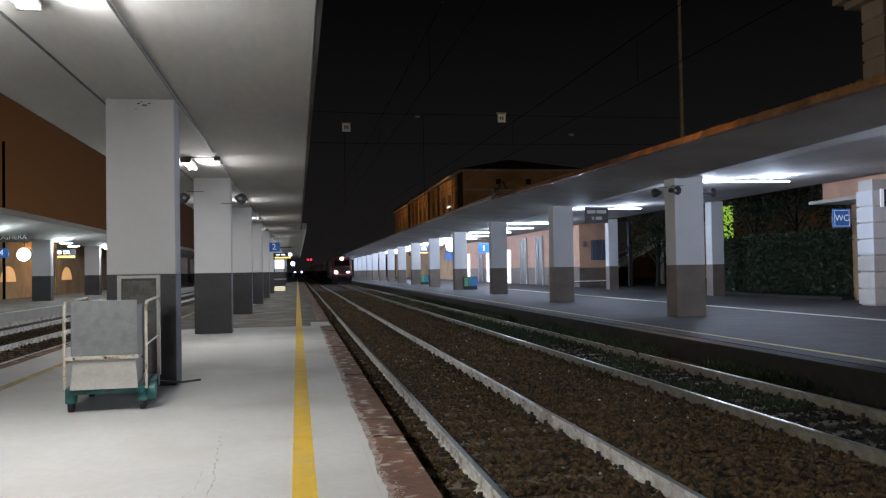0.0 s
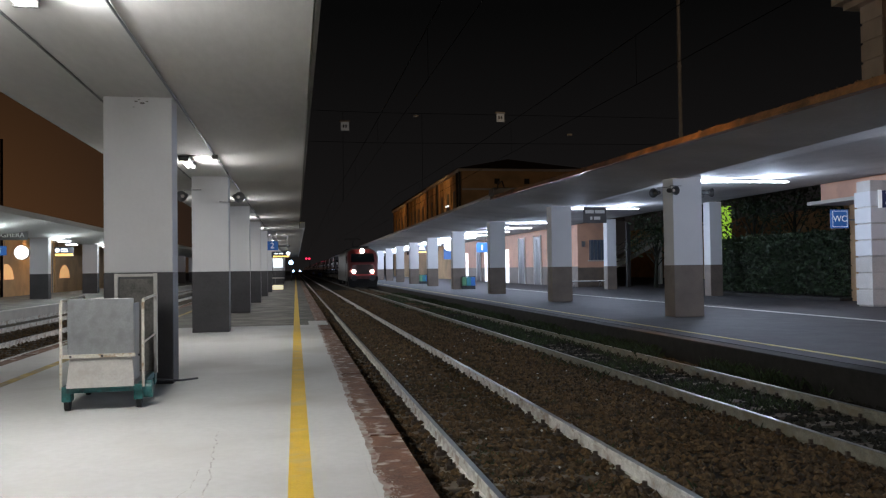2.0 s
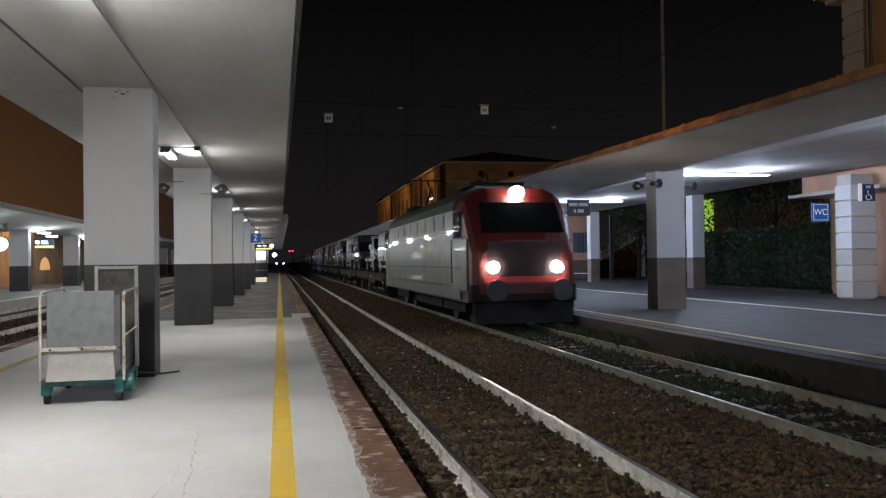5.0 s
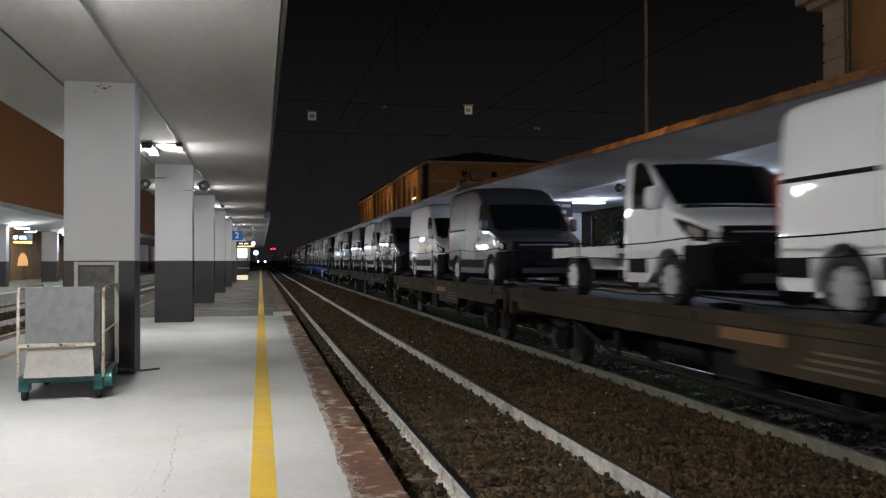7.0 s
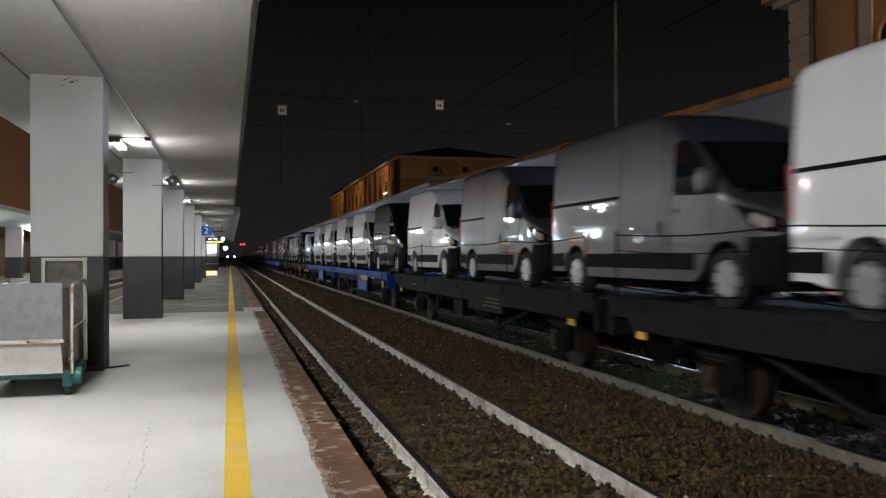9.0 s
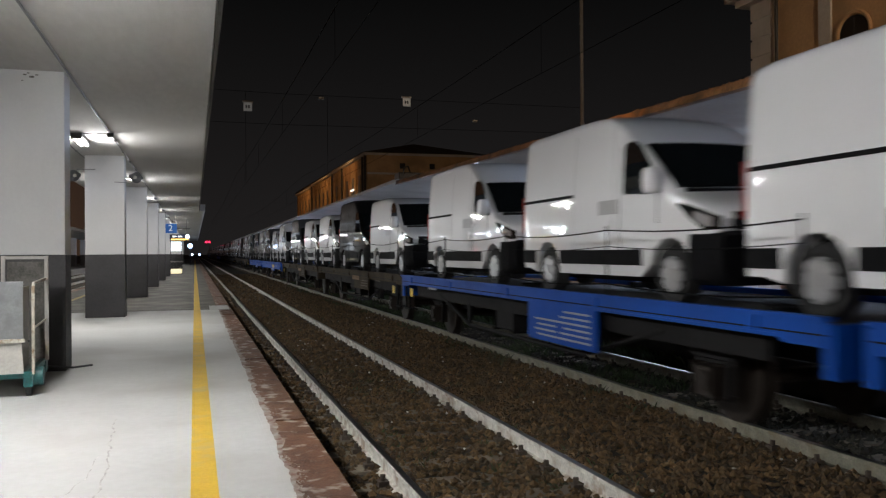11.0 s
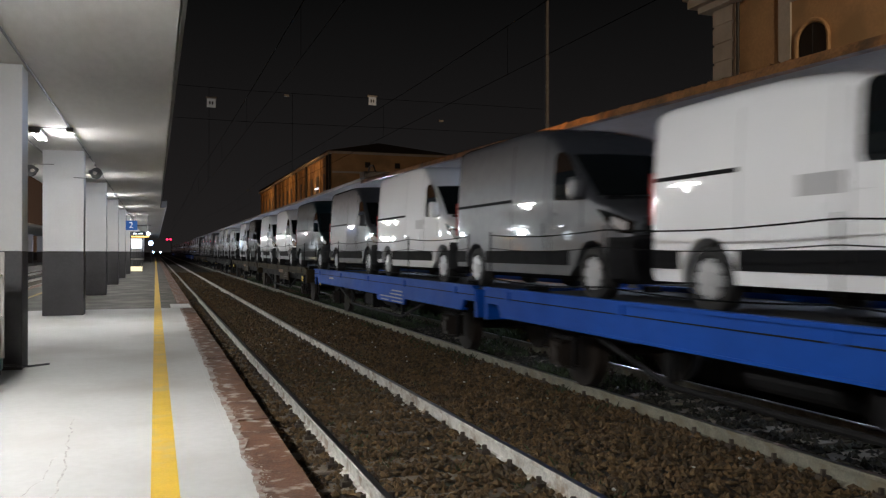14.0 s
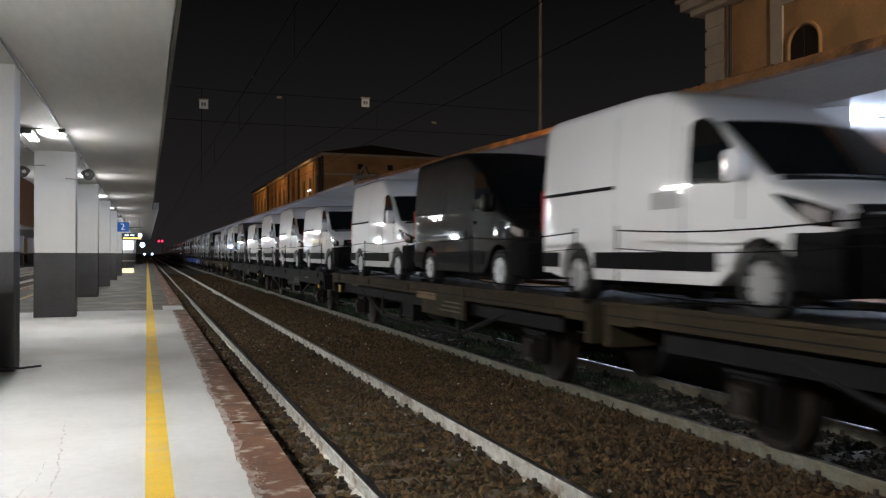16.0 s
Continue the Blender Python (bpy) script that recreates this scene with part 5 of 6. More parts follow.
def flank_patch(bm, ys, lo, hi, out, depth, s, f, rows=4):
    """A panel lying on the side wall, between two height lines over the given positions; with thickness."""
    skins = []
    for o in (out, out - depth):
        skins.append([[bm.verts.new(on_flank(y, lo(y) + (hi(y) - lo(y)) * k / rows, o, s) + Vector((0, f, 0))) for k in range(rows + 1)] for y in ys])
    for g, flip in ((skins[0], False), (skins[1], True)):
        for u, v in zip(g, g[1:]):
            for k in range(rows):
                q = (u[k], u[k + 1], v[k + 1], v[k])
                bm.faces.new(q[::-1] if flip else q)
    rim = lambda g: g[0] + [c[-1] for c in g[1:]] + g[-1][-2::-1] + [c[0] for c in g[-2:0:-1]]
    a, b = rim(skins[0]), rim(skins[1])
    for k in range(len(a)):
        bm.faces.new((a[k], a[(k + 1) % len(a)], b[(k + 1) % len(a)], b[k]))
    bmesh.ops.recalc_face_normals(bm, faces=bm.faces[:])
    return bm


def van_shell(length, top, axle_r, end=None):
    """Body skin: bonnet, screen, roof and flanks with the wheel arches cut away; nose at y = 0."""
    line = front_line(top)
    ys = sorted({y for y, _ in line} | {AXLE_F - bow(AXLE_F) + ARCH_R * q for q in (-1.02, -0.98, -0.85, -0.62, -0.33, 0, 0.33, 0.62, 0.85, 0.98, 1.02)}
                | {axle_r + ARCH_R * q for q in (-1.01, -0.98, -0.85, -0.62, -0.33, 0, 0.33, 0.62, 0.85, 0.98, 1.01)} | {length - 0.30, length - 0.10, length - 0.03, length})
    ys = [y for y in ys if y <= (end or length)]
    bm = bmesh.new()
    rings = []
    for y in ys:
        zt = blend(y, line) - (0.0 if y < length - 0.2 else 0.015 if y < length - 0.05 else 0.05 if y < length else 0.13)
        w0 = blend(y, NOSE_WIDTH) - (0.0 if y < length - 0.05 else 0.02 if y < length else 0.06)
        yo = y + bow(y)
        zb = 0.30 if y < 4.9 else 0.36
        for c in (AXLE_F, axle_r):
            if abs(yo - c) < ARCH_R:
                zb = max(zb, WHEEL_R + math.sqrt(ARCH_R ** 2 - (yo - c) ** 2))
        r = blend(y, [(0, 0.05), (0.7, 0.06), (1.5, 0.09), (2.4, 0.15), (9, 0.17)])
        half = [(flank(z, w0), z) for z in [zb + (zt - r - zb) * q for q in (0, 0.06, 0.2, 0.36, 0.52, 0.68, 0.84, 1.0)]]
        x1 = half[-1][0]
        half += [(x1 - r * (1 - math.cos(a)), zt - r + 0.8 * r * math.sin(a)) for a in (0.5, 1.0, 1.45)]
        xe, ze = half[-1]
        half += [(xe * q, ze + 0.2 * r * (1 - q * q)) for q in (0.75, 0.45, 0.15)]
        pts = half + [(-x, z) for x, z in reversed(half)]
        rings.append([bm.verts.new((x, y + bow(y) * x * x, z)) for x, z in pts])
    n = len(rings[0])
    for a, b in zip(rings, rings[1:]):
        for i in range(n):
            bm.faces.new((a[i], b[i], b[(i + 1) % n], a[(i + 1) % n]))
    bm.faces.new(rings[0])
    bm.faces.new(rings[-1][::-1])
    bmesh.ops.recalc_face_normals(bm, faces=bm.faces[:])
    return bm


def screen(f, top):
    """Windscreen, a curved pane lying on the sloping front."""
    line = front_line(top)
    bm = bmesh.new()
    skins = []
    for lift in (0.004, 0.016):
        g = []
        for y in (0.78, 0.95, 1.12, 1.30, 1.46, 1.58):
            r = blend(y, [(0, 0.05), (0.7, 0.06), (1.5, 0.09), (2.4, 0.15), (9, 0.17)])
            zt = blend(y, line)
            w = flank(zt - r, blend(y, NOSE_WIDTH)) - 0.055 - 0.5 * r
            row = []
            for q in (-1, -0.85, -0.55, -0.2, 0.2, 0.55, 0.85, 1):
                x = q * w
                row.append(bm.verts.new((x, f + y + bow(y) * x * x - lift, zt - 0.2 * r + 0.2 * r * (1 - q * q) + lift * 1.3 + 0.004)))
            g.append(row)
        skins.append(g)
    for k, g in enumerate(skins):
        for u, v in zip(g, g[1:]):
            for q in range(len(u) - 1):
                q4 = (u[q], u[q + 1], v[q + 1], v[q])
                bm.faces.new(q4 if k else q4[::-1])
    lo, hi = skins
    rim = lambda g: g[0] + [r[-1] for r in g[1:]] + g[-1][-2::-1] + [r[0] for r in g[-2:0:-1]]
    a, b = rim(lo), rim(hi)
    for q in range(len(a)):
        bm.faces.new((a[q], a[(q + 1) % len(a)], b[(q + 1) % len(a)], b[q]))
    bmesh.ops.recalc_face_normals(bm, faces=bm.faces[:])
    return bm


def wheel(t, x, y, r=WHEEL_R, w=0.22):
    s = 1 if x > 0 else -1
    bm = bmesh.new()
    rings = []
    for o, q in ((-w, 0.80), (-w, 0.97), (-w + 0.02, 1.0), (-0.03, 1.0), (-0.004, 0.95), (0.0, 0.74), (-0.03, 0.66)):
        rings.append([bm.verts.new((x + s * o, y + r * q * math.cos(2 * math.pi * k / 28), r + r * q * math.sin(2 * math.pi * k / 28))) for k in range(28)])
    for a, b in zip(rings, rings[1:]):
        for k in range(28):
            bm.faces.new((a[k], b[k], b[(k + 1) % 28], a[(k + 1) % 28]))
    bm.faces.new(rings[0])
    bm.faces.new(rings[-1])
    bmesh.ops.recalc_face_normals(bm, faces=bm.faces[:])
    tyre = part("wheel", bm, M["rubber"], t, smooth=True)
    star = [(y + r * q * math.cos(math.pi * k / 20), r + r * q * math.sin(math.pi * k / 20)) for k, q in enumerate([0.62, 0.61, 0.61, 0.46, 0.61] * 8)]
    bm = prism(star, "x", x - s * 0.04, x + s * 0.004)
    cyl((x, y, r), (x + s * 0.018, y, r), r * 0.22, bm, 14)
    part("wheel_cover", bm, M["alloy"], tyre, "silver wheel cover")


def mirror(t, color, s, f):
    """Tall two-pane mirror on a black arm."""
    arm = part("mirror_arm", tube([(s * 0.97, f + 1.24, 1.34), (s * 1.05, f + 1.16, 1.34), (s * 1.10, f + 1.15, 1.45)], 0.035, seg=8), M["van_plastic"], t, "black mirror foot", smooth=True)
    bm = bmesh.new()
    rings = []
    for y, q in ((1.06, 0.55), (1.075, 0.8), (1.11, 0.96), (1.19, 1.0), (1.23, 0.97)):
        rings.append([bm.verts.new((s * (1.12 + 0.088 * q * c), f + y, 1.46 + 0.155 * q * d)) for c, d in [(max(-1, min(1, 1.25 * math.cos(2 * math.pi * k / 20))), max(-1, min(1, 1.2 * math.sin(2 * math.pi * k / 20)))) for k in range(20)]])
    for a, b in zip(rings, rings[1:]):
        for k in range(20):
            bm.faces.new((a[k], b[k], b[(k + 1) % 20], a[(k + 1) % 20]))
    bm.faces.new(rings[0])
    bm.faces.new(rings[-1])
    bmesh.ops.recalc_face_normals(bm, faces=bm.faces[:])
    part("mirror_shell", bm, M[color], arm, "mirror shell in body colour", smooth=True)


def van_front(t, color, f, top, near=True):
    """What cab and panel van share: glass, lamps, bumper, grille, bonnet, mirrors."""
    part("windscreen", screen(f, top), M["van_glass"], t, "dark tinted windscreen", smooth=True)
    bm = bmesh.new()
    rings = []
    for y in (-0.05, -0.02, 0.06, 0.18, 0.30, 0.36):
        w = blend(y, NOSE_WIDTH) + 0.016
        e = 0.05 if y < -0.03 else 0.0
        half = [(w - 0.10, 0.24 + e), (w - 0.02, 0.30 + e), (w, 0.5), (w, 0.70 - e), (w - 0.012, 0.80 - e), (w - 0.05, 0.83 - e), (w * 0.5, 0.845 - e), (w * 0.15, 0.85 - e)]
        rings.append([bm.verts.new((x, f + y + bow(y) * x * x, z)) for x, z in half + [(-x, z) for x, z in reversed(half)]])
    for a, b in zip(rings, rings[1:]):
        for k in range(16):
            bm.faces.new((a[k], b[k], b[(k + 1) % 16], a[(k + 1) % 16]))
    bm.faces.new(rings[0])
    bm.faces.new(rings[-1])
    bmesh.ops.recalc_face_normals(bm, faces=bm.faces[:])
    bumper = part("bumper", bm, M["van_plastic"], t, "black plastic front bumper", smooth=True)
    part("lower_intake", box(-0.55, 0.55, f - 0.062, f - 0.03, 0.33, 0.45), M["rubber"], bumper, "black lower air intake")
    part("blank_plate", box(-0.26, 0.26, f - 0.060, f - 0.046, 0.52, 0.63), M["van_plastic"], bumper, "blank plate holder")
    bm = bmesh.new()
    rows = []
    for z, y in ((0.845, -0.030), (0.93, -0.018), (1.01, -0.002), (1.045, 0.02)):
        rows.append([bm.verts.new((x, f + y + 0.26 * x * x, z)) for x in (-0.72, -0.5, -0.25, 0, 0.25, 0.5, 0.72)])
    for a, b in zip(rows, rows[1:]):
        for k in range(6):
            bm.faces.new((a[k], a[k + 1], b[k + 1], b[k]))
    r = bmesh.ops.extrude_face_region(bm, geom=bm.faces[:])
    for v in [g for g in r["geom"] if isinstance(g, bmesh.types.BMVert)]:
        v.co.y += 0.07
    bmesh.ops.recalc_face_normals(bm, faces=bm.faces[:])
    grille = part("grille", bm, M["van_plastic"], t, "black front grille")
    part("grille_bar", tube([(x, f - 0.03 + 0.26 * x * x, 0.965) for x in (-0.6, -0.3, 0, 0.3, 0.6)], 0.013, seg=6), M["lamp_glass"], grille, "bright grille bar")
    part("wiper_cowl", tube([(x, f + 0.74 + 0.17 * x * x, 1.318) for x in (-0.84, -0.5, 0, 0.5, 0.84)], 0.035, seg=6), M["van_plastic"], t, "black wiper cowl")
    for x in (0.1, -0.55) if near else ():
        part("wiper", tube([(x, f + 0.84, 1.40), (x + 0.5, f + 0.88, 1.425)], 0.010, seg=5), M["van_plastic"], t)
    for s in (-1, 1):
        # swept-back head lamp high on the wing
        ys = (0.0, 0.06, 0.14, 0.24, 0.36, 0.50, 0.60)
        lo = lambda y: blend(y, [(0, 0.845), (0.14, 0.86), (0.36, 0.98), (0.60, 1.155)])
        hi = lambda y: blend(y, [(0, 0.99), (0.06, 1.03), (0.14, 1.07), (0.36, 1.13), (0.60, 1.175)])
        lamp = part("headlight", flank_patch(bmesh.new(), ys, lo, hi, 0.010, 0.02, s, f), M["van_glass"], t, "smoked headlamp glass", smooth=True)
        part("reflector", flank_patch(bmesh.new(), (0.05, 0.12, 0.20, 0.28), lambda y: lo(y) + 0.03, lambda y: hi(y) - 0.04, 0.015, 0.008, s, f), M["lamp_glass"], lamp, "bright lamp reflector")
        # cab door window with a low front corner
        ys = (1.13, 1.19, 1.27, 1.38, 1.52, 1.66, 1.80, 1.92, 1.97)
        lo = lambda y: blend(y, [(1.13, 1.42), (1.19, 1.345), (1.27, 1.31), (1.6, 1.335), (1.92, 1.345), (1.97, 1.40)])
        hi = lambda y: blend(y, [(1.13, 1.50), (1.27, 1.69), (1.52, 1.93), (1.66, 2.00), (1.80, 2.02), (1.92, 2.0), (1.97, 1.95)])
        part("side_window", flank_patch(bmesh.new(), ys, lo, hi, 0.006, 0.012, s, f, 6), M["van_glass"], t, "dark cab door window", smooth=True)
        mirror(t, color, s, f)
        part("sill", flank_patch(bmesh.new(), (1.45, 2.08), lambda y: 0.44, lambda y: 0.64, 0.014, 0.02, s, f, 2), M["van_plastic"], t, "black plastic rubbing strip")
        if not near:
            continue
        part("door_seam", flank_patch(bmesh.new(), (2.08, 2.094), lambda y: 0.46, lambda y: 1.98, 0.003, 0.008, s, f, 8), M["van_plastic"], t)
        part("door_seam", flank_patch(bmesh.new(), (1.06, 1.074), lambda y: 0.95, lambda y: 1.36, 0.003, 0.008, s, f, 4), M["van_plastic"], t)
        part("door_handle", flank_patch(bmesh.new(), (1.86, 2.03), lambda y: 1.13, lambda y: 1.18, 0.022, 0.02, s, f, 1), M[color], t, "door handle in body colour")


def van(color, length, top, label, near):
    """A panel van, nose towards -y, wheels on z = 0, its middle at the origin."""
    t = thing("van", label, "van", group="vans on the train")
    f = -length / 2
    axle_r = length - 1.015
    bm = van_shell(length, top, axle_r)
    bmesh.ops.translate(bm, verts=bm.verts[:], vec=(0, f, 0))
    part("body", bm, M[color], t, smooth=True)
    van_front(t, color, f, top, near)
    for s in (-1, 1):
        e = axle_r - 0.46
        part("side_cladding", flank_patch(bmesh.new(), (2.10, e), lambda y: 0.44, lambda y: 0.64, 0.014, 0.02, s, f, 2), M["van_plastic"], t, "black plastic rubbing strip")
        part("rear_cladding", flank_patch(bmesh.new(), (axle_r + 0.46, length - 0.06), lambda y: 0.44, lambda y: 0.64, 0.014, 0.02, s, f, 2), M["van_plastic"], t, "black plastic rubbing strip")
        for y in (2.30, 3.46) if near else ():
            part("door_seam", flank_patch(bmesh.new(), (y, y + 0.012), lambda q: 0.66, lambda q: top - 0.24, 0.002, 0.006, s, f, 8), M["panel_grey"] if color == "van_white" else M["van_plastic"], t)
        part("slide_rail", flank_patch(bmesh.new(), (3.50, length - 0.10), lambda y: 1.40, lambda y: 1.445, 0.012, 0.02, s, f, 1), M["van_plastic"], t, "black sliding door rail")
        if near:
            part("slide_handle", flank_patch(bmesh.new(), (2.36, 2.42), lambda y: 0.86, lambda y: 1.04, 0.02, 0.02, s, f, 1), M[color], t, "sliding door handle in body colour")
        part("transport_sticker", flank_patch(bmesh.new(), (2.16, 2.70), lambda y: 1.11, lambda y: 1.30, 0.005, 0.006, s, f, 2), M["panel_grey"] if color == "van_white" else M[color], t, "paper sticker on the flank")
        part("tail_lamp", box(s * 0.86, s * 0.985, f + length - 0.12, f + length + 0.012, 0.95, 1.5), M["tail_red"], t, "red tail lamp", bevel=0.02)
        for y in (AXLE_F, axle_r):
            wheel(t, s * 0.995, f + y)
    for y in (AXLE_F, axle_r):
        part("wheel_well", box(-0.76, 0.76, f + y - 0.5, f + y + 0.5, 0.34, 0.86), M["van_plastic"], t, "dark wheel well")
    part("underside", box(-0.7, 0.7, f + 0.4, f + length - 0.3, 0.22, 0.42), M["van_plastic"], t, "dark underbody")
    part("rear_bumper", box(-0.95, 0.95, f + length - 0.1, f + length + 0.06, 0.34, 0.52), M["van_plastic"], t, "black rear bumper", bevel=0.03)
    part("rear_door_seam", box(-0.006, 0.006, f + length - 0.02, f + length + 0.004, 0.55, top - 0.25), M["van_plastic"], t)
    return t


def cab_chassis(label):
    t = thing("van", label, "van", group="vans on the train")
    length, top = 5.35, 2.26
    f = -length / 2
    bm = van_shell(length, top, length - 0.98, 2.45)
    bmesh.ops.translate(bm, verts=bm.verts[:], vec=(0, f, 0))
    part("cab", bm, M["van_white"], t, smooth=True)
    van_front(t, "van_white", f, top)
    for s in (-1, 1):
        part("frame_beam", box(s * 0.38, s * 0.50, f + 2.4, f + length, 0.46, 0.70), M["van_white"], t, "white chassis beam", bevel=0.01)
        part("side_board", box(s * 0.94, s * 0.99, f + 2.7, f + length, 0.66, 0.84), M["van_white"], t, "white side rail", bevel=0.01)
        for y in (AXLE_F, length - 0.98):
            wheel(t, s * 0.995, f + y)
    part("wheel_well", box(-0.76, 0.76, f + AXLE_F - 0.5, f + AXLE_F + 0.5, 0.34, 0.86), M["van_plastic"], t, "dark wheel well")
    part("load_bed", box(-0.94, 0.94, f + 2.75, f + length, 0.72, 0.80), M["van_white"], t, "white bare load frame")
    return t


VAN_LABEL = {"van_white": "new white panel van on a flat wagon", "van_grey": "new metallic grey high-roof panel van on a flat wagon",
             "van_dark": "new dark anthracite panel van on a flat wagon", "van_green": "new dark teal panel van on a flat wagon"}
# three lengths and two roof heights of one model
SHORT, MID, LONG = 4.96, 5.41, 6.0
LOW, HIGH = 2.26, 2.52
# rear end of each van along the train, colour, length, height of roof
VANS = [(141.4, "van_white", SHORT, LOW), (156.75, "van_grey", MID, HIGH), (163.1, "van_white", MID, HIGH),
        (170.9, "van_grey", MID, HIGH), (176.48, "van_white", MID, HIGH), (182.6, "van_grey", LONG, HIGH), (188.35, "van_grey", MID, HIGH), (194.3, "van_white", MID, HIGH),
        (200.5, "van_dark", MID, HIGH), (206.1, "van_white", MID, HIGH), (211.7, "van_white", MID, HIGH), (217.5, "van_white", MID, HIGH), (223.42, "van_white", MID, HIGH),
        (230.12, "van_white", SHORT, LOW), (235.9, "van_dark", MID, HIGH), (241.25, "van_white", SHORT, LOW), (246.35, "van_white", SHORT, LOW), (252.38, "van_grey", MID, HIGH),
        (259.47, "van_white", SHORT, HIGH), (264.42, "van_white", SHORT, LOW), (270.8, "van_grey", LONG, HIGH), (276.62, "van_white", LONG, HIGH), (282.62, "van_grey", LONG, HIGH),
        (289.35, "van_green", LONG, HIGH), (295.15, "van_white", MID, HIGH), (301.2, "van_white", MID, HIGH), (307.2, "van_dark", MID, HIGH), (312.9, "van_white", MID, HIGH)]
tail_colors = ["van_white", "van_white", "van_white", "van_white", "van_grey", "van_white", "van_white", "van_white", "van_dark", "van_white"]
for w in range(8):
    for i in range(5):
        VANS.append((314.3 + 30.0 * w + 6.0 + 5.85 * i, tail_colors[(w * 5 + i) % 10], MID, HIGH if (w + i) % 3 else LOW))
protos, carried_things = {}, []
for rear, color, length, top in VANS:
    near = rear < 330
    key = (color, length, top, near)
    if key in protos:
        v = copy_thing(protos[key], pose(0, 0, 0))
    else:
        v = protos[key] = van(color, length, top, VAN_LABEL[color], near)
    carried_things.append((v, rear - length / 2, DECK + 0.02))
carried_things.append((cab_chassis("new white chassis cab van without a body on a flat wagon"), 145.45, DECK + 0.02))


def wheelset(t, y, spin):
    ws = thing("wheelset", "", "")
    ws.parent = t
    part("axle", cyl((-0.75, 0, 0), (0.75, 0, 0), 0.08), M["wheel_steel"], ws)
    for s in (-1, 1):
        bm = cyl((s * 0.69, 0, 0), (s * 0.82, 0, 0), 0.46, seg=28)
        cyl((s * 0.66, 0, 0), (s * 0.69, 0, 0), 0.49, bm, seg=28)
        part("wheel", bm, M["wheel_steel"], ws)
    ws.location = (0, y, 0.46)
    spin.append((ws, y))
    return ws


WAGON = 29.2
TEXT_SIDE = {-1: 2.0, 1: -2.0}
spinning = []


